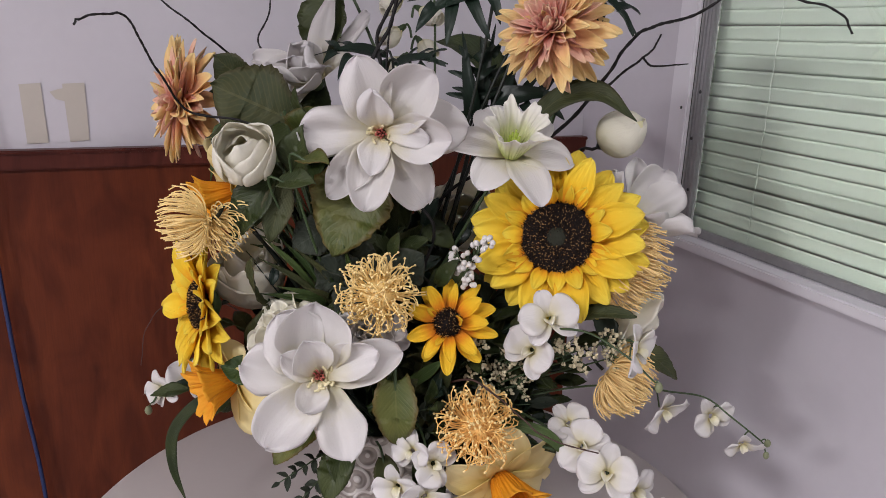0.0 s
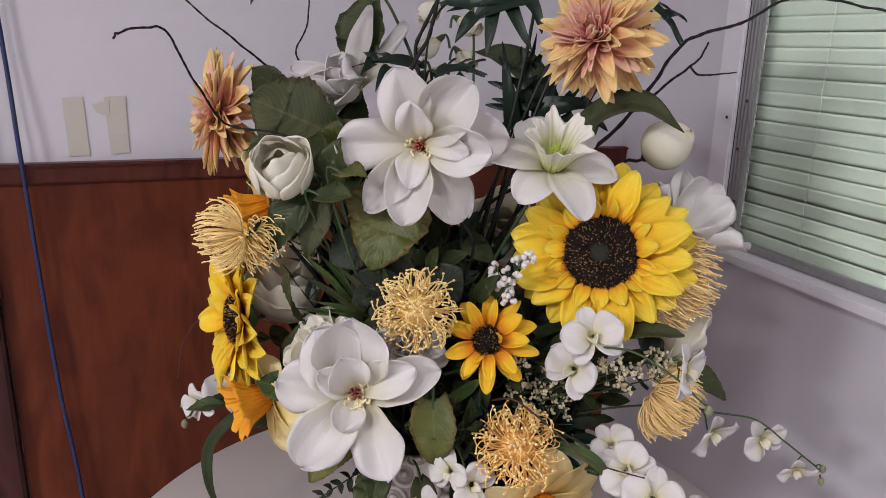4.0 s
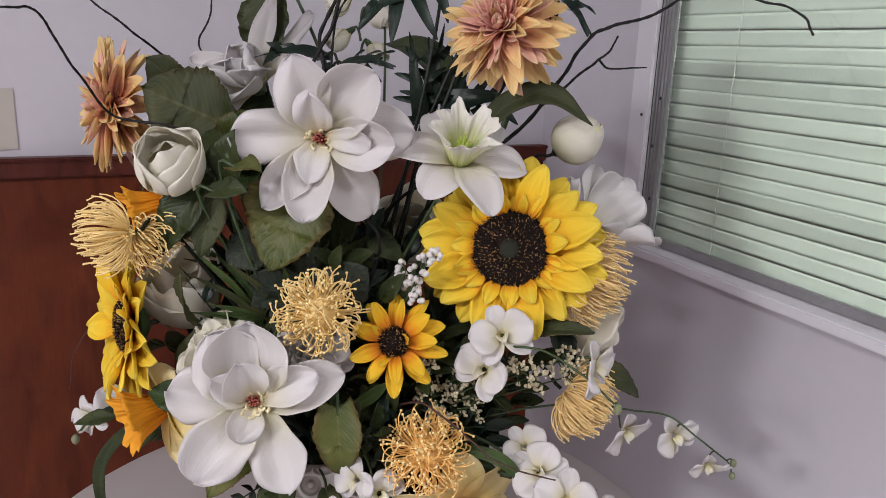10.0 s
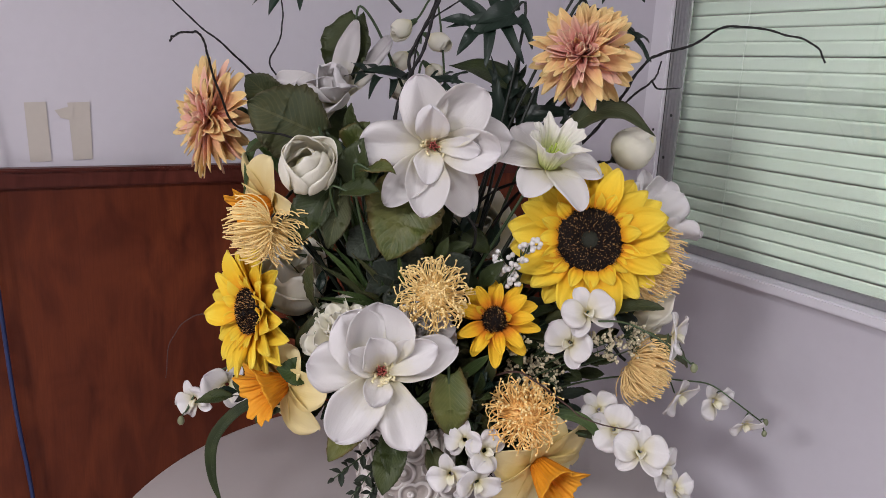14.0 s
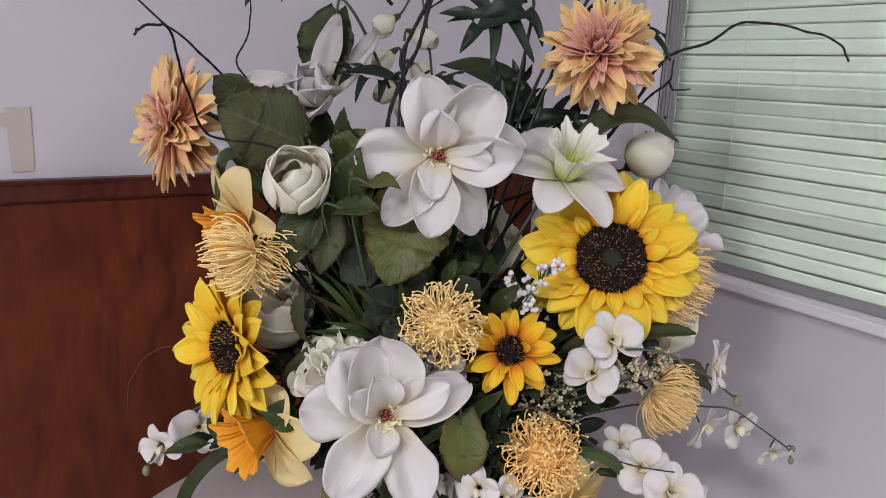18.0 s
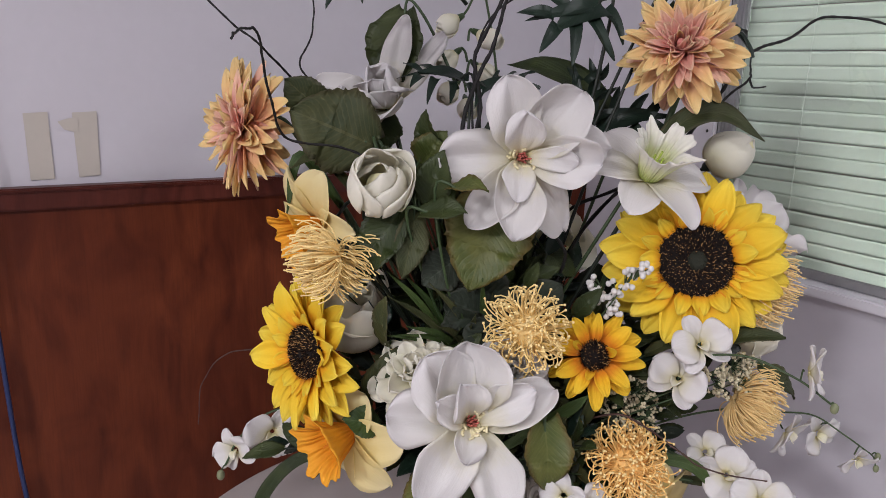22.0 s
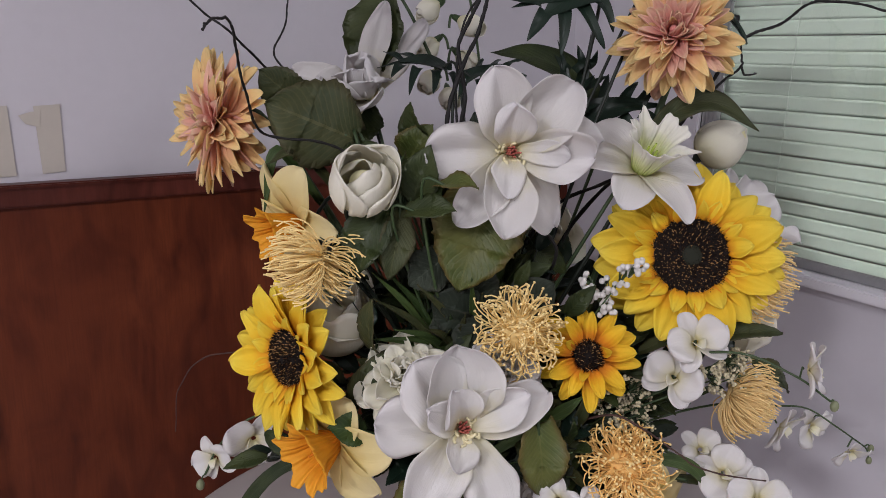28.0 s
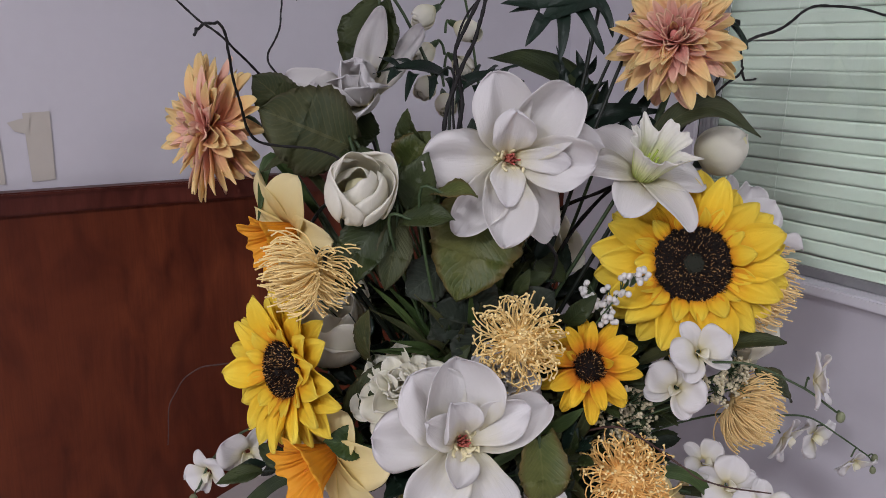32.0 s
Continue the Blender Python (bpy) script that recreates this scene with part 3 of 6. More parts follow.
def dahlia(place, direction, radius, spin, label, flat=1.0):
    BLOOMS.append((Vector(place), Vector(direction).normalized(), radius))
    f = thing("dahlia", facing(place, direction, spin), label, "flower", "peach dahlias")
    r2 = random.Random(int(radius * 10000))
    #        count, length, width, rise, tip, height, material
    rings = [(13, 0.98, 0.28, -22, -50, -0.006, PEACH), (15, 1.02, 0.26, -5, -16, -0.004, PEACH), (17, 0.97, 0.26, 6, -6, -0.001, PEACH), (18, 0.90, 0.26, 16, 6, 0.002, PEACH), (17, 0.82, 0.24, 27, 20, 0.004, PEACH), (17, 0.72, 0.22, 38, 34, 0.006, PEACH),
             (15, 0.60, 0.20, 49, 50, 0.008, PINK), (13, 0.49, 0.17, 60, 66, 0.010, PINK), (10, 0.38, 0.14, 70, 82, 0.012, PINK), (7, 0.28, 0.11, 80, 98, 0.013, PINK)]
    for i, (count, ln, wd, r0, r1, h, mat) in enumerate(rings):
        kinds = [petal_mesh("petal", radius * ln * s, radius * wd * w * 1.1, (r0 + d * 0.5, r1 + d), 0.50, 0.50, 0.50, 0.55, 0.06, i + s * 9, 0.20, 0.006, 0.4 * d / 10, 9, 6, 0.0006, 0.03, 0.3) for s, d, w in ((1.10, 8, 0.9), (0.86, -12, 1.1), (1.0, 16, 1.0), (0.94, -22, 0.85), (1.04, 2, 1.15))]
        for k in range(count):
            ob = part("petal", kinds[r2.randrange(5)], mat if r2.random() > 0.22 else (PINK if mat is PEACH else PEACH), f)
            ob.matrix_basis = Matrix.Diagonal((1, 1, flat, 1)) @ pose(0, 0, h + r2.uniform(-0.002, 0.002), r2.uniform(-20, 20), r2.uniform(-9, 14), 360 * (k + 0.5 * (i % 2)) / count + r2.uniform(-10, 10))
    part("centre", turn_mesh("centre", [(0.004, 0.012), (0.0045, 0.016), (0.0035, 0.020), (0.0015, 0.022), (0.0001, 0.0225)], 14), PINK, f, "small pink centre")
    part("calyx", turn_mesh("calyx", [(0.022, -0.004), (0.018, -0.014), (0.006, -0.022), (0.0001, -0.023)], 14), STEM, f)
    stem_to(f, f.matrix_world @ Vector((0, 0, -0.021)), sink(), 0.0038, direction=f.matrix_world.to_3x3() @ Vector((0, 0, 1)))
    return f


def trumpet_mesh(length, r0, r1, ruffle, seed):
    sides, rings = 96, 10
    v, uv = [], []
    for inner in (0, 1):
        for i in range(rings + 1):
            u = i / rings
            r = r0 + (r1 * 0.80 - r0) * u ** 0.7 + (r1 * 0.20) * max(0, u - 0.75) / 0.25
            for k in range(sides):
                a = 2 * math.pi * k / sides
                edge = ruffle * u ** 2 * (math.sin(a * 8 + seed) + 0.7 * math.sin(a * 5 + seed * 3) + 0.35 * math.sin(a * 19 + seed * 2))
                groove = 0.035 * r * math.sin(a * 12)
                rr = r + edge * r1 + groove - (0.0008 if inner else 0)
                zz = length * u * (1 + 0.06 * math.sin(a * 3 + seed) * u) + edge * length * 0.35
                v.append((rr * math.cos(a), rr * math.sin(a), zz))
                uv.append((u, k / sides))
    f = []
    block = (rings + 1) * sides
    for inner in (0, 1):
        for i in range(rings):
            for k in range(sides):
                a, b = inner * block + i * sides + k, inner * block + i * sides + (k + 1) % sides
                f.append((a, b, b + sides, a + sides) if not inner else (a, a + sides, b + sides, b))
    for k in range(sides):
        a, b = rings * sides + k, rings * sides + (k + 1) % sides
        f.append((a, b, block + b, block + a))
    return mesh_of("trumpet", v, f, True, uv)


def daffodil(place, direction, size, spin, petal_mat, cup_mat, label, cup_label, cup=(0.9, 0.42), lengths=(1, 1, 1, 1, 1, 1), reach=(20, -6)):
    BLOOMS.append((Vector(place), Vector(direction).normalized(), size * 0.9))
    f = thing("daffodil", facing(place, direction, spin), label, "flower", "daffodils")
    for k in range(6):
        me = petal_mesh("petal", size * lengths[k], size * (0.74 if petal_mat is WHITE else 0.82), (reach[0] + 8 * (k % 2), reach[1] - 14 * (k % 2)), 0.3, 0.35, 0.55, 0.22, 0.04, k * 1.9, -0.1, 0.006, 0.25 * math.sin(k * 2.3), 9, 6, 0.0007)
        part("petal", me, petal_mat, f).matrix_basis = pose(0, 0, 0.001 * (k % 2), 0, 0, 60 * k)
    trumpet = part("trumpet", trumpet_mesh(size * cup[0], size * 0.13, size * cup[1], 0.17 if cup_mat is LEMON else 0.12, size * 90), cup_mat, f, cup_label)
    v, fc = [], []
    for k in range(7):
        a = 6.283 * k / 6
        r = 0.004 if k < 6 else 0
        tube(v, fc, [Vector((r * math.cos(a), r * math.sin(a), 0.0)), Vector((r * 1.3 * math.cos(a), r * 1.3 * math.sin(a), size * cup[0] * (0.6 if k < 6 else 0.78)))], 0.0007, 0.0013, 5)
    part("stamen_tuft", mesh_of("stamen_tuft", v, fc), cup_mat, trumpet)
    part("calyx", turn_mesh("calyx", [(size * 0.14, 0.002), (size * 0.10, -0.010), (0.0035, -0.018), (0.0001, -0.019)], 14), STEM, f)
    stem_to(f, f.matrix_world @ Vector((0, 0, -0.017)), sink(), 0.0024, mat=DARK_STEM, direction=f.matrix_world.to_3x3() @ Vector((0, 0, 1)))
    return f


def pincushion(place, direction, radius, count, curl, label, seed, wild=0.0, spread=92.0, mat=None):
    """Curved filaments from a small base; curl: how far they close over; wild: share that hooks any way."""
    BLOOMS.append((Vector(place), Vector(direction).normalized(), radius * 0.9))
    f = thing("pincushion_flower", facing(place, direction, 0), label, "flower", "pincushion flowers")
    r2 = random.Random(seed)
    v, fc, kv, kf = [], [], [], []
    count = int(count * 1.05)
    for k in range(count):
        q = (k + 0.5) / count
        az = k * 2.39996 + r2.uniform(-0.25, 0.25)
        out = Vector((math.cos(az), math.sin(az), 0))
        polar = radians(12 + spread * q ** 0.7) * r2.uniform(0.85, 1.1)
        d = out * math.sin(polar) + Vector((0, 0, math.cos(polar)))
        p = out * 0.006 * q
        loose = r2.random() < wild
        if loose:
            turn_axis = d.cross(Vector((r2.uniform(-1, 1), r2.uniform(-1, 1), r2.uniform(-1, 1)))).normalized()
        else:
            turn_axis = Vector((0, 0, 1)).cross(d)
            turn_axis = -(turn_axis.normalized() if turn_axis.length > 1e-4 else Vector((1, 0, 0)))
            turn_axis = (turn_axis + d * r2.uniform(-0.3, 0.3)).normalized()
        bend = curl * (0.35 + 0.65 * q) * r2.uniform(0.7, 1.25)
        hook = r2.uniform(0.0, 2.4) if wild else r2.uniform(0.0, 0.9)
        ln = radius * r2.uniform(0.86, 1.14)
        pts = []
        for i in range(9):
            pts.append(p.copy())
            p = p + d * ln / 8
            d = Matrix.Rotation(bend / 8 * (0.6 + 0.1 * i) + (hook / 3 if i > 4 else 0), 3, turn_axis) @ d
        tube(v, fc, pts, 0.00092, 0.00072, 5)
        ball(kv, kf, pts[-1], 0.0016 if wild > 0.3 else 0.001, 4, 6)
    tuft = tagged(part("filament_tuft", mesh_of("filament_tuft", v, fc), mat or FILAMENT, f), kind="stuff")
    tagged(part("knob_dust", mesh_of("knob_dust", kv, kf), KNOB, tuft, "pale rounded filament tips"), kind="stuff")
    bv, bf = [], []
    ball(bv, bf, (0, 0, radius * 0.08), radius * (0.38 if wild > 0.3 else 0.15), 8, 12)
    part("base", mesh_of("base", bv, bf), mat or FILAMENT, f)
    stem_to(f, f.matrix_world @ Vector((0, 0, -radius * 0.15)), sink(), 0.0022, mat=DARK_STEM, direction=f.matrix_world.to_3x3() @ Vector((0, 0, 1)) if spread > 80 else way(-0.25, 0.95, 0.15))
    return f


def wrapped_mesh(radius, height, half, closing, flare, phase, ragged=0.06):
    """A rose petal: a patch of a bowl about z, half: half its angle in degrees."""
    def fn(u, v):
        s = v * 2 - 1
        top = height * (1 - (0.16 if ragged else 0.05) * abs(s) ** 3 + ragged * math.sin(s * 4 + phase))
        r = radius * (0.22 + 0.78 * math.sin(min(1.0, u * 1.25) * math.pi / 2) ** 0.8)
        r *= 1 - closing * max(0.0, u - 0.45) ** 1.5
        r += flare * radius * max(0.0, u - 0.55) ** 2 * 4
        narrow = 0.45 + 0.55 * math.sin(min(1.0, u * 1.5) * math.pi / 2)
        narrow *= (1 - (0.55 if ragged else 0.1) * max(0.0, (u - 0.72) / 0.28) ** 2)
        a = radians(half) * s * narrow
        r *= 1 + 0.07 * math.sin(s * 3.3 + phase + u * 2) * u + 0.03 * math.sin(s * 7 + phase * 3) * u * u
        z = top * u - flare * height * 0.9 * max(0.0, u - 0.6) ** 2
        return (r * math.cos(a), r * math.sin(a), z)
    return sheet_mesh("petal", fn, 12, 14, 0.0008)


def rose(place, direction, radius, spin, mat, label, layers, name="rose", category="flower", stem_mat=None, end=None):
    """layers: (count, radius, height, half angle, closing, flare), in parts of the rose's radius."""
    BLOOMS.append((Vector(place) + Vector(direction).normalized() * radius * 0.7, Vector(direction).normalized(), radius))
    f = thing(name, facing(place, direction, spin), label, category, "white roses and buds")
    i = 0
    for count, rr, hh, half, closing, flare in layers:
        for k in range(count):
            me = wrapped_mesh(radius * rr * (1 + 0.02 * (k % 2)), radius * hh * (1 + 0.06 * math.sin(i * 2.4)), half, closing, flare, i * 1.7, 0.0 if closing > 1 else 0.07)
            part("petal", me, mat, f).matrix_basis = pose(0, 0, 0.0005 * k, 5 * math.sin(i * 1.9), 5 * math.cos(i * 2.3), 360 * (k + 0.41 * i) / count)
            i += 1
    part("calyx", turn_mesh("calyx", [(radius * 0.34, 0.004), (radius * 0.28, -0.003), (0.004, -0.010), (0.0001, -0.011)], 12), stem_mat or STEM, f)
    stem_to(f, f.matrix_world @ Vector((0, 0, -0.010)), end or sink(), 0.0024 if stem_mat is None else 0.0018, mat=stem_mat or DARK_STEM, direction=f.matrix_world.to_3x3() @ Vector((0, 0, 1)))
    return f


def egg_bud(place, direction, radius, length, spin, mat, label):
    """A closed bud: overlapping petals wound round an egg, in a small dark cup of sepals."""
    f = thing("flower_bud", facing(place, direction, spin), label, "flower", "white roses and buds")

    def outline(u):
        return radius * (1 - min(0.998, 1.92 * abs(u - 0.48)) ** 2.0) ** 0.55 * (1.06 - 0.16 * u)
    for k in range(5):
        def fn(u, v, k=k):
            s = v * 2 - 1
            w = (0.75 + 0.25 * math.sin(math.pi * u)) * (1 - 0.35 * max(0.0, u - 0.6))
            a = radians(78) * s * w + 0.5 * (u - 0.5)
            r = outline(u) * (0.985 + 0.02 * s + 0.018 * math.sin(3 * u + k)) + 0.0006 * k
            return (r * math.cos(a), r * math.sin(a), length * (u - 0.04 * s * s * u) * (1 - 0.02 * k))
        part("petal", sheet_mesh("petal", fn, 16, 12, 0.0007), mat, f).matrix_basis = pose(0, 0, 0, 0, 0, 72 * k * 2)
    part("heart", turn_mesh("heart", [(outline(0.05 * i) * 0.96, length * 0.05 * i * 0.96) for i in range(20)] + [(0.0001, length * 0.955)], 28), mat, f)
    for k in range(5):
        me = petal_mesh("sepal", 0.016, 0.009, (50, 78), 0.4, 0.6, 0.3, 0.6, 0.03, k, 0.0, 0.003, 0, 6, 4)
        part("sepal", me, DARK_STEM, f).matrix_basis = pose(0, 0, -0.004, 0, 0, 72 * k + 20)
    part("calyx", turn_mesh("calyx", [(0.008, 0.002), (0.006, -0.004), (0.0025, -0.008), (0.0001, -0.009)], 12), DARK_STEM, f)
    stem_to(f, f.matrix_world @ Vector((0, 0, -0.008)), sink(), 0.0020, mat=TWIG, direction=f.matrix_world.to_3x3() @ Vector((0, 0, 1)))
    return f


def cup_rose(place, direction, radius, depth, spin, mat, label):
    """A half-open rose: a few broad petals laid closely over one another round a hidden heart."""
    BLOOMS.append((Vector(place) + Vector(direction).normalized() * depth * 0.6, Vector(direction).normalized(), radius))
    f = thing("rose", facing(place, direction, spin), label, "flower", "white roses and buds")
    i = 0
    #  count, radius, height, closing, flare, half angle
    for count, rs, hs, closing, flare, half in ((3, 1.0, 1.0, 0.16, 0.20, 74), (3, 0.93, 1.04, 0.36, 0.05, 76), (2, 0.70, 1.0, 0.58, 0.0, 100)):
        for k in range(count):
            def fn(u, v, i=i, rs=rs, hs=hs, closing=closing, flare=flare, half=half):
                s = v * 2 - 1
                r = radius * rs * (0.16 + 0.84 * max(0.0, 1 - (1 - min(1.0, u / 0.72)) ** 2) ** 0.85)
                r *= 1 - closing * max(0.0, (u - 0.5) / 0.5) ** 2
                r += radius * flare * max(0.0, u - 0.62) ** 2 * 4 * (1 - 0.5 * s * s)
                r *= 1 + 0.035 * s + 0.03 * math.sin(s * 3 + i * 1.9) * u
                round_off = (1 - max(0.0, (u - 0.72) / 0.28) ** 3 * 0.42) * (0.7 + 0.3 * min(1.0, u * 2))
                a = radians(half) * s * round_off + 0.16 * math.sin(i * 2.3) * u
                z = depth * hs * (1 + 0.10 * math.sin(i * 2.9)) * (u * (1 - 0.16 * s * s) + 0.03 * math.sin(s * 4 + i * 1.3) * u * u)
                return (r * math.cos(a), r * math.sin(a) * 1.10, z)
            part("petal", sheet_mesh("petal", fn, 16, 16, 0.0007), mat, f).matrix_basis = pose(0, 0, 0, 4 * math.sin(i * 1.9), 4 * math.cos(i * 2.3), 360 * (k + 0.37 * i) / count + 30)
            i += 1
    part("heart", turn_mesh("heart", [(0.006, 0.004), (radius * 0.36, depth * 0.35), (radius * 0.42, depth * 0.62), (radius * 0.22, depth * 0.78), (0.0001, depth * 0.82)], 20), mat, f)
    part("calyx", turn_mesh("calyx", [(0.010, 0.002), (0.008, -0.004), (0.004, -0.010), (0.0001, -0.011)], 12), STEM, f)
    stem_to(f, f.matrix_world @ Vector((0, 0, -0.010)), sink(), 0.0024, mat=DARK_STEM, direction=f.matrix_world.to_3x3() @ Vector((0, 0, 1)))
    return f


def ruffled(place, direction, radius, spin, mat, label):
    """A full bloom of many thin crinkled petals."""
    BLOOMS.append((Vector(place), Vector(direction).normalized(), radius))
    f = thing("ruffled_bloom", facing(place, direction, spin), label, "flower", "ruffled white blooms")
    r2 = random.Random(int(radius * 9000) + spin)
    for ring, (count, ln, wd, r0, r1) in enumerate(((9, 1.0, 0.62, 8, -8), (9, 0.95, 0.58, 24, 10), (8, 0.85, 0.52, 40, 32), (7, 0.74, 0.46, 56, 56), (6, 0.62, 0.40, 70, 80), (5, 0.5, 0.34, 82, 100))):
        kinds = [petal_mesh("petal", radius * ln * q, radius * wd, (r0, r1), 0.3, 0.35, 0.66, 0.0, 0.12, ring + q * 31, 0.05, 0.004, 0.3 * math.sin(q * 40), 11, 12, 0.0006, 0.05, 0.5) for q in (1.0, 0.9, 1.06)]
        for k in range(count):
            part("petal", kinds[k % 3], mat, f).matrix_basis = pose(0, 0, 0.002 * ring, r2.uniform(-12, 12), r2.uniform(-8, 8), 360 * (k + 0.5 * (ring % 2)) / count + r2.uniform(-8, 8))
    part("calyx", turn_mesh("calyx", [(radius * 0.3, -0.001), (radius * 0.22, -0.008), (0.004, -0.014), (0.0001, -0.015)], 12), STEM, f)
    stem_to(f, f.matrix_world @ Vector((0, 0, -0.014)), sink(), 0.0024, mat=DARK_STEM, direction=f.matrix_world.to_3x3() @ Vector((0, 0, 1)))
    return f


ORCHID_MESHES = {}


def orchid_parts(f, size):
    """Five white tepals and a small lip, under the thing or branch f."""
    key = round(size, 4)
    if key not in ORCHID_MESHES:
        ORCHID_MESHES[key] = [petal_mesh("petal", size * 1.08, size * 1.30, (42, -8), 0.30, 0.28, 0.58, 0.0, 0.07, 1.0, 0.06, 0.003, 0.16, 11, 10, 0.0007, 0.02, 0.4),
                              petal_mesh("sepal", size * 1.02, size * 0.74, (20, -14), 0.32, 0.38, 0.55, 0.12, 0.05, 2.0, 0.05, 0.003, 0.14, 10, 8, 0.0007, 0.02, 0.3),
                              petal_mesh("lip", size * 0.46, size * 0.40, (70, 30), 0.9, 0.5, 0.5, 0.3, 0.10, 0.5, 0.1, 0.001, 0.0, 7, 5, 0.0007)]
    big, small, lip = ORCHID_MESHES[key]
    for ang in (8, 172):
        part("petal", big, WHITE, f).matrix_basis = pose(0, 0, 0.002, 0, 0, ang)
    for ang in (90, 222, 318):
        part("sepal", small, WHITE, f).matrix_basis = pose(0, 0, 0, 0, 0, ang)
    part("lip", lip, IVORY, f).matrix_basis = pose(0, 0, 0.003, 0, 0, 270)


def orchid_spray(label, blooms, buds, stalk, r=0.0014):
    """A flower spray: stalk points in the world, blooms (place, direction, size, spin), buds (place, size)."""
    s = thing("orchid_spray", Matrix.Translation(stalk[0]), label, "flower", "orchid sprays")
    inv = s.matrix_world.inverted()
    pts = [inv @ Vector(p) for p in stalk]
    part("stalk", tube_mesh("stalk", pts, r * 1.3, r, 6, 6), STEM, s)
    line = [Vector(p) for p in smooth_path(stalk, 6)]
    for place, direction, size, spin in blooms:
        b = new("bloom")
        b.empty_display_size = 0.01
        b.parent = s
        b.matrix_basis = inv @ facing(place, direction, spin)
        orchid_parts(b, size)
        near = min(line, key=lambda q: (q - Vector(place)).length)
        back = Vector(place) - Vector(direction) * 0.004
        part("pedicel", tube_mesh("pedicel", [inv @ near, inv @ (near.lerp(back, 0.5) + Vector((0, 0, 0.006))), inv @ back], 0.0009, 0.0011, 5, 5), STEM, s)
    for place, size in buds:
        v, fc = [], []
        ball(v, fc, inv @ Vector(place), size, 6, 8, (0.85, 0.85, 1.15))
        part("bud", mesh_of("bud", v, fc), BUD, s, "closed greenish bud")
        near = min(line, key=lambda q: (q - Vector(place)).length)
        part("pedicel", tube_mesh("pedicel", [inv @ near, inv @ (near.lerp(Vector(place), 0.5) + Vector((0, 0, 0.004))), inv @ Vector(place)], 0.0008, 0.001, 5, 5), STEM, s)
    return s


# ---- leaves ----
def serrated_mesh(length, width, fold=0.25, droop=(10, -25), teeth=16, wave=0.05, phase=0.0, belly=0.42, heart=0.3):
    n, nv = 26, 8
    xs, zs, x, z = [], [], 0.0, 0.0
    for i in range(n + 1):
        xs.append(x), zs.append(z)
        a = radians(droop[0] + (droop[1] - droop[0]) * i / n)
        x, z = x + math.cos(a) * length / n, z + math.sin(a) * length / n

    def fn(u, v):
        i = min(int(u * n), n)
        s = v * 2 - 1
        w = (heart + (1 - heart) * math.sin(math.pi / 2 * min(1, u / belly))) if u < belly else (1 - ((u - belly) / (1 - belly)) ** 1.8) ** 0.9
        w = max(w, 0.01) * width / 2
        tooth = 1 + 0.10 * (((u * teeth) % 1.0) - 0.5) * abs(s) ** 4
        h = fold * abs(s) * w + wave * width * math.sin(u * 8 + phase + s * 1.5) * abs(s) + 0.02 * width * math.sin(u * 40 - abs(s) * 9)
        return (xs[i] - heart * 0.3 * width * abs(s) ** 2 * (1 - u) ** 4, s * w * tooth, zs[i] + h)
    return sheet_mesh("blade", fn, n, nv, 0.0006)


def lobed_mesh(length, width, lobes=5, droop=(8, -30), seed=1):
    """A deeply cut blade: pointed lobes off a short body, one mesh."""
    r2 = random.Random(seed)
    v, f, uv = [], [], []

    def lobe(root, ang, ln, w, fall):
        start, m = len(v), 10
        side = Vector((-math.sin(ang), math.cos(ang), 0))
        bend = r2.uniform(-0.25, 0.25)
        for i in range(m + 1):
            u = i / m
            a = ang + bend * u
            p = root + Vector((math.cos(a), math.sin(a), 0)) * (ln * u) + Vector((0, 0, ln * (0.10 * math.sin(u * 3) - fall * u * u)))
            ww = w * max(0.0, 1 - u ** 2.4) ** 0.8 * (1.1 - 0.2 * u) + 0.0004
            for s in (-1, -0.5, 0, 0.5, 1):
                v.append(p + side * (s * ww) + Vector((0, 0, 0.32 * abs(s) * ww + 0.0012 * math.sin(u * 7 + s))))
                uv.append((u, 0.5 + s * 0.5))
        for i in range(m):
            for k in range(4):
                a = start + i * 5 + k
                f.append((a, a + 5, a + 6, a + 1))
    body = length * 0.66
    lobe(Vector((0, 0, 0)), 0.0, length, width * 0.07, 0.12)
    lobe(Vector((0, 0, 0.0004)), 0.0, body * 1.15, width * 0.15, 0.03)
    pairs = lobes
    for i in range(pairs):
        u = i / max(pairs - 1, 1)
        for sgn in (-1, 1):
            ang = sgn * (radians(104) - radians(66) * u + r2.uniform(-0.10, 0.10))
            lobe(Vector((body * u, sgn * width * 0.05, 0.0002 * i)), ang, width * (0.26 + 0.24 * math.sin(math.pi * (0.15 + 0.7 * u))) * r2.uniform(0.88, 1.1), width * 0.062, r2.uniform(0.10, 0.35))
    n = len(v)
    low = [p - Vector((0, 0, 0.0006)) for p in v]
    faces = f + [tuple(n + k for k in reversed(q)) for q in f]
    return mesh_of("blade", v + low, faces, True, uv + uv)


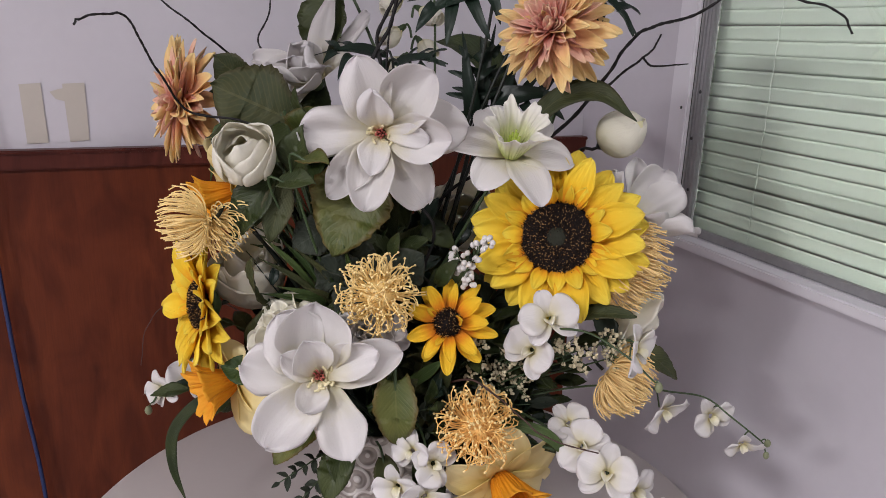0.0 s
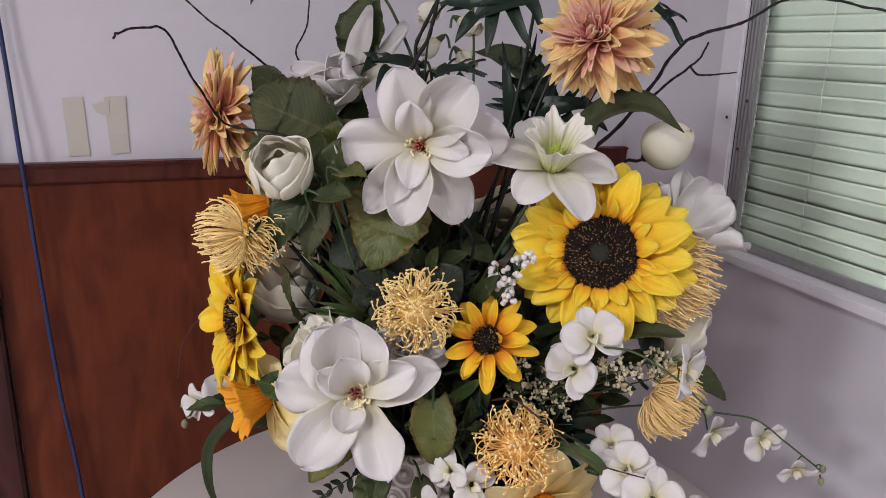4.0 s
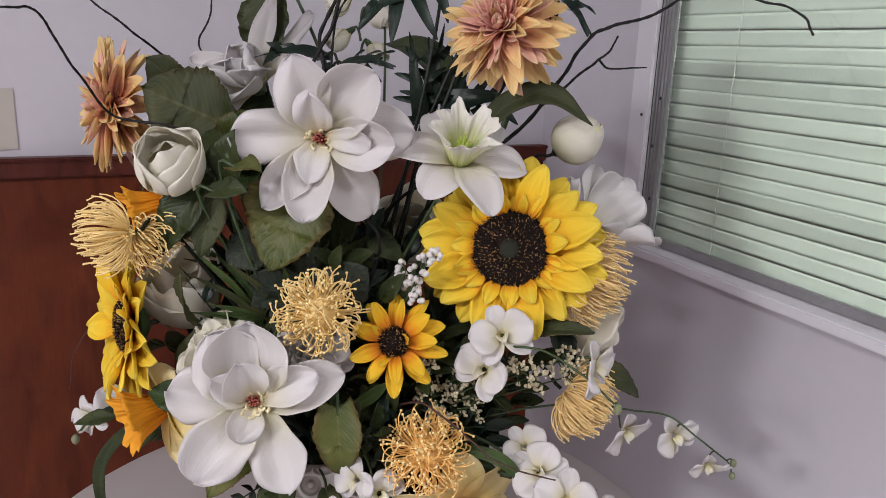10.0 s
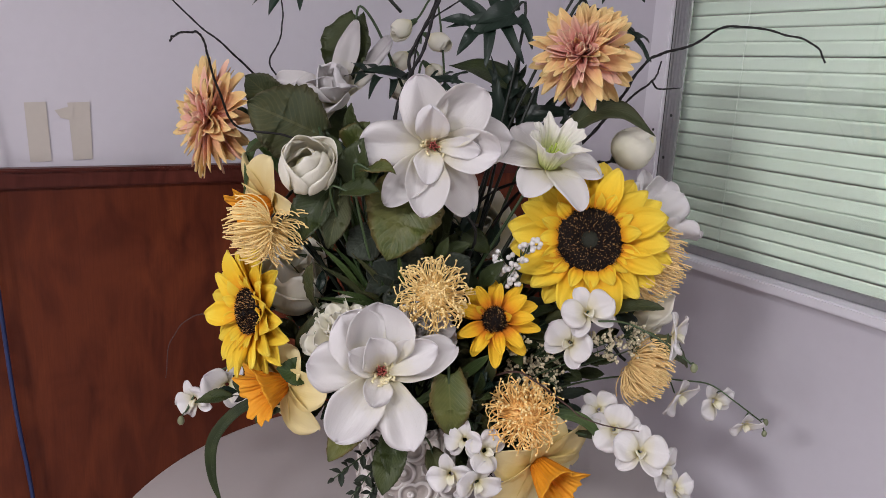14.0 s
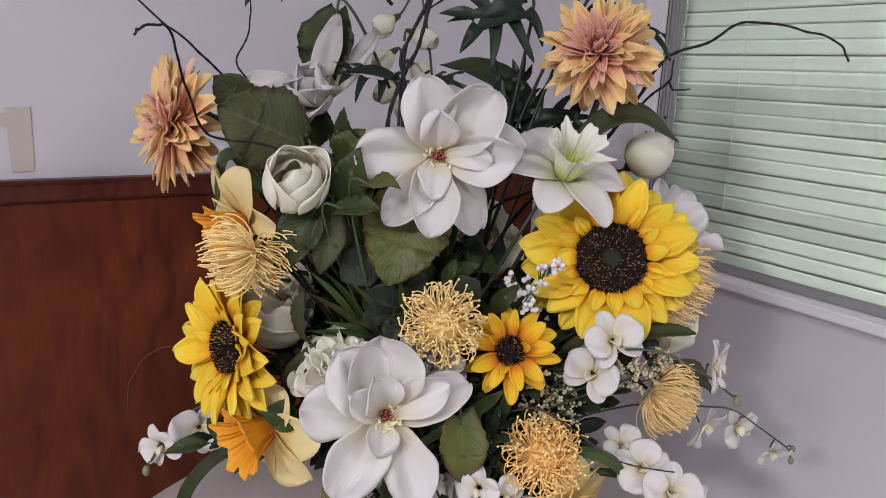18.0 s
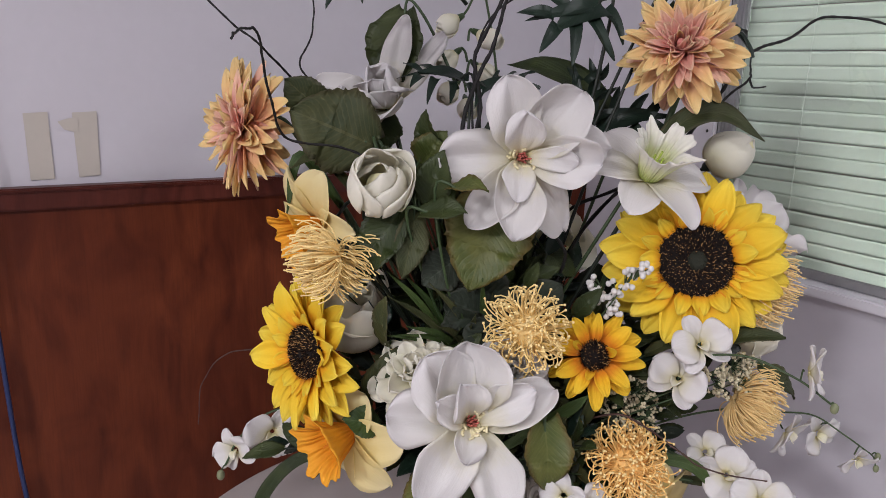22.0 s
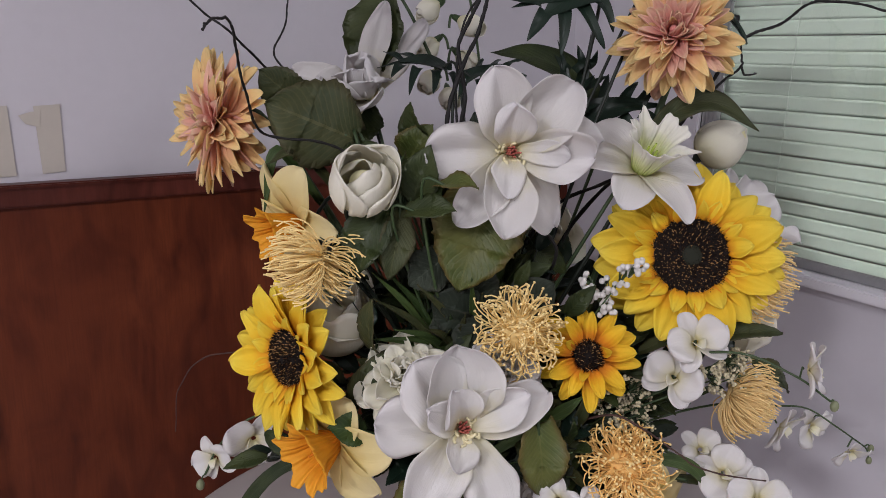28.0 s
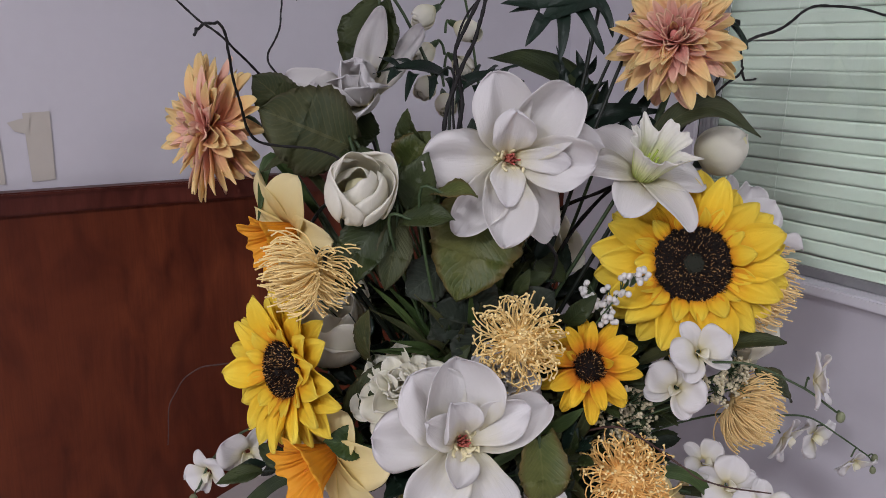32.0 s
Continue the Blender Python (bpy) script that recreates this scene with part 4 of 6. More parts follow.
def strap_mesh(points, width, fold=0.35):
    pts = smooth_path(points, 8)
    m = len(pts) - 1
    rows = []
    for i, p in enumerate(pts):
        t = (pts[min(i + 1, m)] - pts[max(i - 1, 0)]).normalized()
        side = t.cross(FRONT + UP * 0.6)
        side = side.normalized() if side.length > 1e-4 else SIDE
        up = side.cross(t)
        u = i / m
        w = width / 2 * (0.45 + 0.75 * math.sin(math.pi * min(1, 0.12 + u * 0.62))) * (1 - max(0, (u - 0.55) / 0.45) ** 1.7)
        rows.append((p, side, up, max(w, 0.0006)))

    def fn(u, v):
        p, side, up, w = rows[min(int(round(u * m)), m)]
        s = v * 2 - 1
        return tuple(p + side * (s * w) + up * (fold * abs(s) * w + 0.02 * width * math.sin(u * 23 + s * 3)))
    return sheet_mesh("blade", fn, m, 6, 0.0006)


def leaf(place, along, up, mesh, mat, label, stalk_to=None, group="", r=0.0018, name="leaf"):
    """A leaf whose base is at place, pointing along, its upper face to up."""
    x = Vector(along).normalized()
    z = Vector(up) - x * Vector(up).dot(x)
    z.normalize()
    m = Matrix.Translation(place) @ Matrix((x, z.cross(x), z)).transposed().to_4x4()
    t = thing(name, m, label, "leaf", group)
    part("blade", mesh, mat, t)
    end = stalk_to if stalk_to is not None else sink(0.05, 0.05)
    a = Vector(place)
    inv = m.inverted()
    mid = a.lerp(Vector(end), 0.35) - x * 0.02
    part("stalk", tube_mesh("stalk", [inv @ (a + x * 0.012), inv @ (a - x * 0.015), inv @ mid, inv @ Vector(end)], r, r * 1.3, 6, 5), STEM if mat is not GLOSS else DARK_STEM, t)
    return t


def strap_leaf(points, width, mat, label, stalk=True):
    t = thing("strap_leaf", Matrix.Translation(points[0]), label, "leaf", "strap leaves")
    inv = t.matrix_world.inverted()
    part("blade", strap_mesh([inv @ Vector(p) for p in points], width), mat, t)
    if stalk:
        a, e = Vector(points[0]), sink(0.05, 0.05)
        part("stalk", tube_mesh("stalk", [inv @ Vector(points[0]).lerp(Vector(points[1]), 0.1), inv @ a, inv @ (a.lerp(e, 0.5) + Vector((0, 0, 0.004))), inv @ e], 0.002, 0.0024, 6, 5), STEM, t)
    return t


def kinked(points, amount, seed):
    r2 = random.Random(seed)
    pts = smooth_path(points, 3)
    return [pts[0]] + [p + Vector((r2.uniform(-1, 1), r2.uniform(-1, 1), r2.uniform(-1, 1))) * amount for p in pts[1:-1]] + [pts[-1]]


def twig(points, r0, r1, label, mat=None, side=()):
    t = thing("twig", Matrix.Translation(points[0]), label, "twig", "dark curly twigs")
    inv = t.matrix_world.inverted()
    part("branch", tube_mesh("branch", [inv @ p for p in kinked(points, 0.0011, len(label))], r0 * 0.82, r1 * 0.82, 7, 4, 0.35), mat or TWIG, t)
    for pts, ra, rb in side:
        part("side_branch", tube_mesh("side_branch", [inv @ p for p in kinked(pts, 0.0009, 3)], ra * 0.82, rb * 0.82, 6, 4, 0.3), mat or TWIG, t)
    return t


def sprig(base, tip, count, size, mat, label, sag=0.0, name="leaf_sprig", leaf_mesh=None, bunch=2):
    """A thin stem with small leaves along it."""
    a, b = Vector(base), Vector(tip)
    t = thing(name, Matrix.Translation(a), label, "foliage", "filler foliage")
    mid = a.lerp(b, 0.55) + Vector((0, 0, sag))
    path = smooth_path([Vector((0, 0, 0)), mid - a, b - a], 8)
    part("stem", tube_mesh("stem", [Vector((0, 0, 0)), mid - a, b - a], 0.0014, 0.0007, 5, 8), DARK_STEM if mat in (GLOSS, LEAF) else STEM, t)
    me = leaf_mesh or serrated_mesh(size, size * 0.45, 0.25, (15, -20), 10, 0.05, 0.0, 0.4, 0.25)
    r2 = random.Random(int(abs(a.x * 991 + b.z * 7919) * 100))
    for k in range(count):
        u = 0.3 + 0.7 * (k + 1) / count
        i = min(int(u * (len(path) - 1)), len(path) - 2)
        p = path[i].lerp(path[i + 1], u * (len(path) - 1) - i)
        t_dir = (path[i + 1] - path[i]).normalized()
        for q in range(bunch if k < count - 1 else 1):
            az = q * math.pi + k * 1.3 + r2.uniform(-0.5, 0.5)
            side = t_dir.orthogonal().normalized()
            out = side * math.cos(az) + t_dir.cross(side) * math.sin(az)
            x = (out + t_dir * (0.7 if k < count - 1 else 4)).normalized()
            z = (UP * 0.7 + FRONT * 0.5 + Vector((r2.uniform(-0.4, 0.4), r2.uniform(-0.4, 0.4), 0)))
            z = (z - x * z.dot(x)).normalized()
            sc = r2.uniform(0.75, 1.15)
            if not (clear(a + p + x * size * sc) and clear(a + p + x * size * sc * 0.5)):
                continue
            ob = part("leaflet", me, mat, t)
            ob.matrix_basis = Matrix.Translation(p) @ Matrix((x, z.cross(x), z)).transposed().to_4x4() @ Matrix.Scale(sc, 4)
    return t


def cluster_sprig(base, tip, count, radius, size, mat, label, name, seed, bead_name, offsets=()):
    """Beads on short forked stalks round the end of a stem."""
    a, b = Vector(base), Vector(tip)
    t = thing(name, Matrix.Translation(a), label, "berries" if bead_name == "berry" else "foliage", "filler sprays")
    r2 = random.Random(seed)
    part("stem", tube_mesh("stem", [Vector((0, 0, 0)), (b - a) * 0.5 + Vector((0, 0, 0.01)), b - a], 0.0013, 0.0009, 5, 6), STEM, t)
    v, fc = [], []
    places = []
    for k in range(count):
        hub = Vector(offsets[k % len(offsets)]) if offsets else Vector((0, 0, 0))
        c = b - a + hub + Vector((r2.gauss(0, 1), r2.gauss(0, 1), r2.gauss(0, 1))).normalized() * radius * r2.uniform(0.35, 1.0)
        if not offsets:
            c.z = (c.z - (b - a).z) * 1.4 + (b - a).z
        places.append(c)
        root = (b - a + hub * 0.6).lerp(c, 0.2) - (b - a).normalized() * radius * 0.4
        tube(v, fc, smooth_path([root, root.lerp(c, 0.6) + Vector((0, 0, 0.002)), c], 3), 0.0006, 0.0005, 4)
    tagged(part("fork_mesh", mesh_of("fork_mesh", v, fc), STEM, t), kind="stuff")
    if bead_name == "berry":
        bv, bf = [], []
        ball(bv, bf, (0, 0, 0), size, 6, 9)
        me = mesh_of("berry", bv, bf)
        for c in places:
            part("berry", me, mat, t).matrix_basis = Matrix.Translation(c)
    else:
        bv, bf = [], []
        for c in places:
            for q in range(5):
                ball(bv, bf, c + Vector((r2.uniform(-1, 1), r2.uniform(-1, 1), r2.uniform(-1, 1))) * size * 1.2, size * r2.uniform(0.6, 1.1), 3, 5)
        tagged(part("floret_mass", mesh_of("floret_mass", bv, bf), mat, t), kind="stuff")
    return t


# ---- the room ----
LEFT_X, FRONT_Y, CEIL_Z = -3.6, -4.2, 2.6


def slab(name, lo, hi, mat, label, bevel=0.0, category=""):
    ob = new(name, box_mesh(name, lo, hi, bevel))
    ob.data.materials.append(mat)
    return tagged(ob, label, category or name.split("_")[0], "", "structure")


slab("floor", (LEFT_X, FRONT_Y, -0.08), (1.3, BACK_Y, 0), FLOOR, "plain grey floor under the table")
slab("ceiling", (LEFT_X, FRONT_Y, CEIL_Z), (1.3, BACK_Y, CEIL_Z + 0.1), CEILING, "plain white painted ceiling")
slab("wall_north", (LEFT_X, BACK_Y, 0), (1.3, BACK_Y + 0.12, CEIL_Z), WALL, "white painted wall with faint scuffs")
slab("wall_west", (LEFT_X - 0.12, FRONT_Y, 0), (LEFT_X, BACK_Y, CEIL_Z), WALL, "plain white painted wall")
slab("wall_south", (LEFT_X, FRONT_Y - 0.12, 0), (1.3, FRONT_Y, CEIL_Z), WALL, "plain white painted wall")
W_Y0, W_Y1, W_Z0, W_Z1 = -0.55, 1.040, 1.117, 2.02
east = new("wall_east")
tagged(east, "white painted wall with a window opening", "wall", "", "structure")
for lo, hi in (((SIDE_X, FRONT_Y, 0), (SIDE_X + 0.03, BACK_Y, W_Z0 - 0.002)), ((SIDE_X, FRONT_Y, W_Z1), (SIDE_X + 0.12, BACK_Y, CEIL_Z)),
               ((SIDE_X, W_Y1, W_Z0 - 0.002), (SIDE_X + 0.03, BACK_Y, W_Z1)), ((SIDE_X, FRONT_Y, W_Z0 - 0.002), (SIDE_X + 0.12, W_Y0, W_Z1))):
    part("wall_piece", box_mesh("wall_piece", lo, hi), WALL, east)
# unseen backing, added to keep sky light from showing between the slats
slab("wall_outer", (1.26, FRONT_Y, 0), (1.3, BACK_Y, CEIL_Z), FLOOR, "unseen plain wall added behind the blind to shut out the sky")

# wainscot on the north wall
wains = new("wainscot")
tagged(wains, "reddish-brown stained wood wainscot below a moulded cap", "wainscot", "", "structure")
for x0, x1 in ((-0.338, SIDE_X),):
    part("panel", box_mesh("panel", (x0, BACK_Y - 0.010, 0.02), (x1, BACK_Y, 1.226), 0.001), PANEL, wains)
part("cap_rail", box_mesh("cap_rail", (-0.338, BACK_Y - 0.021, 1.224), (SIDE_X, BACK_Y, 1.253), 0.0025), CAP, wains, "darker moulded cap rail")
part("cap_bead", box_mesh("cap_bead", (-0.338, BACK_Y - 0.026, 1.251), (SIDE_X, BACK_Y, 1.258), 0.002), CAP, wains)
part("panel", box_mesh("panel", (-1.6, BACK_Y - 0.010, 0.02), (-0.44, BACK_Y, 1.226), 0.001), PANEL, wains)
post = new("door_post")
tagged(post, "very dark stained wooden post beside the wainscot", "post", "", "structure")
part("upright", box_mesh("upright", (-0.44, BACK_Y - 0.030, 0), (-0.340, BACK_Y, CEIL_Z - 0.004), 0.004), POST, post)

# window: casing, sill, metal frame, glass
win = new("window_1")
tagged(win, "aluminium-framed window with closed pale green blinds behind the glass", "window", "", "structure")
part("casing", box_mesh("casing", (SIDE_X - 0.012, W_Y1 - 0.018, W_Z0 + 0.0095), (SIDE_X - 0.0005, W_Y1 + 0.030, W_Z1), 0.003), TRIM, win, "white painted casing")
sill = part("sill", box_mesh("sill", (SIDE_X - 0.033, W_Y0, W_Z0 - 0.009), (SIDE_X - 0.0005, W_Y1 + 0.045, W_Z0 + 0.009), 0.003), TRIM, win, "white painted sill")
part("sill_board", box_mesh("sill_board", (SIDE_X, W_Y0, W_Z0 - 0.0015), (SIDE_X + 0.03, W_Y1, W_Z0 + 0.0085)), TRIM, win)
stile = part("stile", box_mesh("stile", (SIDE_X - 0.001, W_Y1 - 0.050, W_Z0 + 0.0095), (SIDE_X + 0.010, W_Y1 - 0.0185, W_Z1), 0.0015), METAL, win, "scratched grey aluminium stile")
for y0, y1, d in ((-0.049, -0.0435, 0.004), (-0.042, -0.034, 0.003), (-0.0325, -0.0265, 0.003), (-0.025, -0.0195, 0.004)):
    part("rib", box_mesh("rib", (SIDE_X - d, W_Y1 + y0, W_Z0 + 0.010), (SIDE_X - 0.0012, W_Y1 + y1, W_Z1 - 0.001), 0.0008), METAL, stile)
part("edge_strip", box_mesh("edge_strip", (SIDE_X - 0.004, W_Y1 - 0.0188, W_Z0 + 0.010), (SIDE_X - 0.0008, W_Y1 - 0.0172, W_Z1 - 0.001)), BOLT, stile, "thin dark strip along the edge of the stile")
for z in (1.382, 1.208, 1.30, 1.62):
    v, fc = [], []
    ball(v, fc, (SIDE_X - 0.0035, W_Y1 - 0.034 + 0.004 * math.sin(z * 40), z), 0.0032, 5, 8, (0.5, 1, 1))
    part("screw", mesh_of("screw", v, fc), BOLT, stile)
v, fc = [], []
ball(v, fc, (SIDE_X - 0.0125, W_Y1 - 0.004, 1.352), 0.003, 5, 8, (0.5, 1, 1))
part("screw", mesh_of("screw", v, fc), BOLT, win)
part("rail", box_mesh("rail", (SIDE_X + 0.002, W_Y0, W_Z0 + 0.0092), (SIDE_X + 0.012, W_Y1 - 0.051, W_Z0 + 0.025), 0.0015), METAL, win, "grey aluminium bottom rail")
part("rail", box_mesh("rail", (SIDE_X + 0.002, W_Y0, W_Z1 - 0.03), (SIDE_X + 0.012, W_Y1 - 0.051, W_Z1 - 0.001), 0.0015), METAL, win)
pane = part("pane", box_mesh("pane", (SIDE_X + 0.005, W_Y0, W_Z0 + 0.0255), (SIDE_X + 0.008, W_Y1 - 0.0515, W_Z1 - 0.031)), GLASS, win, "clear glass pane")
pane.visible_shadow = False

# blind
BLIND_X, PITCH = 0.930, 0.0245
blind = thing("venetian_blind", pose(BLIND_X, 0, 0), "closed pale green venetian blind with thin slats", "blind")


def slat_mesh(tilt, width):
    rows = []
    for i in range(6):
        q = i / 5 - 0.5
        a, b = q * width, 0.0004 * (1 - 4 * q * q)
        rows.append((a * math.cos(tilt) - b * math.sin(tilt), a * math.sin(tilt) + b * math.cos(tilt)))
    nrm = (math.sin(tilt) * 0.0004, math.cos(tilt) * 0.0004)
    y0, y1 = W_Y0 - 0.02, W_Y1 + 0.20
    v = []
    for dx, dz in ((0, 0), (nrm[0], -nrm[1])):
        for x, z in rows:
            v += [(x + dx, y0, z + dz), (x + dx, y1, z + dz)]
    f = []
    for s in range(5):
        a = s * 2
        f.append((a, a + 1, a + 3, a + 2))
        f.append((12 + a, 12 + a + 2, 12 + a + 3, 12 + a + 1))
    f += [(0, 12, 13, 1), (10, 11, 23, 22)]
    return mesh_of("slat", v, f)


SLATS = {0: slat_mesh(radians(-85), 0.0238), 1: slat_mesh(radians(-72), 0.0268), 2: slat_mesh(radians(-87), 0.0236)}
n_slats = int((W_Z1 + 0.03 - 1.095) / PITCH)
for i in range(-4, n_slats):
    kind = 1 if i in (5, 6, 12, 13, 14, 21) else (2 if i % 5 == 2 else 0)
    part("slat", SLATS[kind], SLAT, blind).matrix_basis = pose(0, 0, 1.09125 + PITCH * i + 0.0006 * math.sin(i * 2.3))
for y in (0.885, 0.30, -0.3):
    pts = [(-0.0075 + 0.001 * math.sin(k * 1.7), y + 0.0012 * math.sin(k * 3.14159), 1.0 + 0.0125 * k) for k in range(80)]
    part("ladder_cord", tube_mesh("ladder_cord", pts, 0.0007, 0.0007, 5, 2), CORD, blind)

# ceiling lights over and behind the camera
for place, size, power in LAMPS:
    t = thing("ceiling_light", Matrix.Translation((place[0], place[1], CEIL_Z)), "round white ceiling light", "light", "ceiling lights")
    part("housing", turn_mesh("housing", [(0.0001, -0.002), (size / 2 + 0.05, -0.002), (size / 2 + 0.05, -0.02), (size / 2 + 0.02, -0.036), (size / 2 + 0.01, -0.036)], 40), TRIM, t)

# tape strips
for lean, pts in ((0, ((-0.208, 1.116), (-0.176, 1.117), (-0.178, 1.216), (-0.210, 1.214))), (1, ((-0.143, 1.118), (-0.113, 1.120), (-0.112, 1.217), (-0.146, 1.215)))):
    v, fc = [], []
    for depth in (0.0, -0.0006):
        v += [(x, BACK_Y - 0.0012 + depth, z + 0.15) for x, z in pts]
    fc = [(3, 2, 1, 0), (4, 5, 6, 7), (0, 1, 5, 4), (1, 2, 6, 5), (2, 3, 7, 6), (3, 0, 4, 7)]
    ob = new("tape_strip", mesh_of("tape_strip", v, fc, False))
    ob.data.materials.append(TAPE)
    tagged(ob, "yellowed strip of old masking tape on the white wall", "tape", "tape strips")
v = [(x, BACK_Y - 0.0022 - d, z + 0.15) for d in (0, 0.0005) for x, z in ((-0.166, 1.202), (-0.158, 1.190), (-0.140, 1.185), (-0.138, 1.208), (-0.150, 1.207))]
ob = new("tape_scrap", mesh_of("tape_scrap", v, [(4, 3, 2, 1, 0), (5, 6, 7, 8, 9)] + [(k, (k + 1) % 5, 5 + (k + 1) % 5, 5 + k) for k in range(5)], False))
ob.data.materials.append(TAPE)
tagged(ob, "torn scrap of yellowed tape beside a strip", "tape", "tape strips")

# blue cable hanging down the wall
cable = new("hanging_cable", tube_mesh("hanging_cable", [(-0.330, 1.350, 2.58), (-0.302, 1.350, 1.9), (-0.284, 1.350, 1.47), (-0.277, 1.338, 1.275), (-0.271, 1.338, 1.05), (-0.263, 1.338, 0.84), (-0.249, 1.338, 0.64), (-0.24, 1.33, 0.3), (-0.22, 1.325, 0.006)], 0.0036, 0.0036, 10, 8))
cable.data.materials.append(CABLE)
tagged(cable, "dark blue cable hanging down the wall past the wainscot", "cable")

# round table
TC = (0.276, 0.83)
table = thing("round_table", pose(TC[0], TC[1], 0), "round cream laminate table with a rounded edge", "table")
part("tabletop", turn_mesh("tabletop", [(0.0001, 0.75), (0.474, 0.75), (0.480, 0.7485), (0.484, 0.744), (0.485, 0.738), (0.482, 0.728), (0.474, 0.724), (0.0001, 0.724)], 128), TABLE, table)
part("column", turn_mesh("column", [(0.045, 0.724), (0.045, 0.06), (0.0001, 0.06)], 24), GREY, table)
part("foot", turn_mesh("foot", [(0.0001, 0.06), (0.06, 0.058), (0.26, 0.022), (0.28, 0.01), (0.28, 0.0), (0.0001, 0.0)], 40), GREY, table)

# vase
VC = (0.222, 0.775)
vase = thing("vase", pose(VC[0], VC[1], TABLE_Z), "white lace-patterned ceramic vase holding the arrangement", "vase")
part("body", turn_mesh("body", [(0.0001, 0.0), (0.052, 0.0), (0.056, 0.004), (0.064, 0.04), (0.074, 0.10), (0.078, 0.16), (0.074, 0.205), (0.066, 0.232), (0.072, 0.246), (0.070, 0.249), (0.064, 0.246), (0.060, 0.232), (0.068, 0.20), (0.070, 0.15), (0.05, 0.02), (0.0001, 0.012)], 48), VASE, vase)
foam = part("foam", turn_mesh("foam", [(0.062, 0.19), (0.06, 0.222), (0.04, 0.232), (0.0001, 0.235)], 24), DARK_STEM, vase, "dark foam plug")

# ---- large blooms ----
VIEWER = Vector((-0.13, 0.05, 1.45))


def toward(place, r=0.0, u=0.0):
    """From a place to the open front of the corner, turned by r to the side and u up."""
    return ((VIEWER - Vector(place)).normalized() + SIDE * r + UP * u).normalized()


P = (0.212, 0.735, 1.358)
magnolia(P, toward(P, 0.02, 0.02), [(50, 0.094, 0.072, 26, 6, 0.005), (111, 0.092, 0.066, 34, 12, 0.004), (177, 0.094, 0.068, 24, 4, 0.002), (238, 0.096, 0.052, 22, -2, 0.001), (258, 0.094, 0.062, 32, 8, 0.004), (307, 0.098, 0.060, 8, -24, -0.004),
                                    (8, 0.100, 0.072, 12, -8, -0.001), (-8, 0.086, 0.060, 30, 8, 0.003), (104, 0.062, 0.046, 56, 40, 0.006), (255, 0.052, 0.042, 44, 14, 0.006), (-2, 0.060, 0.030, 40, 4, 0.007)], 0,
         "large white magnolia with a red-tipped centre, fully open", 0.91)
P = (0.128, 0.684, 1.101)
magnolia(P, toward(P, 0.02, 0.05), [(98, 0.094, 0.100, 34, 20, 0.002), (134, 0.092, 0.088, 26, 12, 0.001), (172, 0.096, 0.076, 18, 0, 0), (32, 0.080, 0.052, 32, 10, 0.005), (17, 0.104, 0.060, 16, -2, 0), (241, 0.104, 0.074, 14, -6, 0.001), (297, 0.108, 0.072, 8, -14, -0.002),
                                    (110, 0.056, 0.054, 58, 36, 0.006), (264, 0.046, 0.044, 36, 6, 0.005), (150, 0.058, 0.048, 50, 30, 0.004)], 0,
         "large white magnolia low over the vase, fully open", 0.85)
# half-hidden magnolias behind
P = (0.204, 1.020, 1.394)
magnolia(P, way(-0.16, 0.62, 0.62), [(160, 0.084, 0.036, 24, 2, 0), (72, 0.100, 0.036, 44, 30, 0), (36, 0.100, 0.040, 30, 18, 0), (205, 0.060, 0.056, 40, 60, 0.003), (262, 0.062, 0.056, 30, 50, 0.002), (310, 0.052, 0.050, 52, 75, 0.003), (232, 0.066, 0.040, 14, 10, 0), (120, 0.052, 0.052, 66, 92, 0.004), (60, 0.05, 0.05, 70, 98, 0.004), (0, 0.05, 0.05, 72, 100, 0.004), (240, 0.048, 0.05, 70, 100, 0.005)], 0,
         "half-open white magnolia behind dark leaves", 1.18)
P = (0.520, 0.695, 1.240)
magnolia(P, way(0.45, 0.10, 0.70), [(80, 0.09, 0.060, 60, 56, 0), (140, 0.085, 0.055, 55, 60, 0), (200, 0.085, 0.062, 40, 44, 0), (262, 0.080, 0.066, 34, 30, 0), (318, 0.080, 0.066, 36, 50, 0), (10, 0.088, 0.070, 26, 30, 0), (40, 0.08, 0.06, 66, 70, 0.003)], 0,
         "white magnolia behind the large sunflower, facing the window")

P = (0.389, 0.643, 1.250)
sunflower(P, toward(P, 0.02, 0.06), 0.096, 0.0415, 10, "large yellow sunflower with a dark bristly seed head",
          [(16, 0.064, 0.039, 2, -16, -0.003, 0.036), (16, 0.060, 0.036, 13, -6, 0.001, 0.035), (15, 0.026, 0.020, 34, 2, 0.004, 0.037)], SUN)
P = (0.020, 0.842, 1.140)
sunflower(P, way(-0.70, 0.60, 0.08), 0.086, 0.029, 5, "yellow sunflower turned sideways to the wood panelling",
          [(17, 0.058, 0.032, 12, -4, -0.003, 0.029), (16, 0.053, 0.030, 24, 10, 0.001, 0.028), (11, 0.024, 0.018, 40, 16, 0.003, 0.029)], SUN)
P = (0.268, 0.661, 1.155)
sunflower(P, toward(P, -0.15, 0.12), 0.050, 0.0150, 20, "small orange-yellow sunflower with a black centre",
          [(10, 0.042, 0.0175, -2, -18, -0.002, 0.013), (9, 0.034, 0.0160, 22, 2, 0.002, 0.013), (3, 0.018, 0.011, 54, 60, 0.005, 0.013)], SUN_DEEP, 0.25)

P = (0.398, 0.700, 1.474)
dahlia(P, toward(P, -0.30, 0.52), 0.064, 0, "peach and pink dahlia at the top of the bouquet")
P = (0.026, 1.075, 1.363)
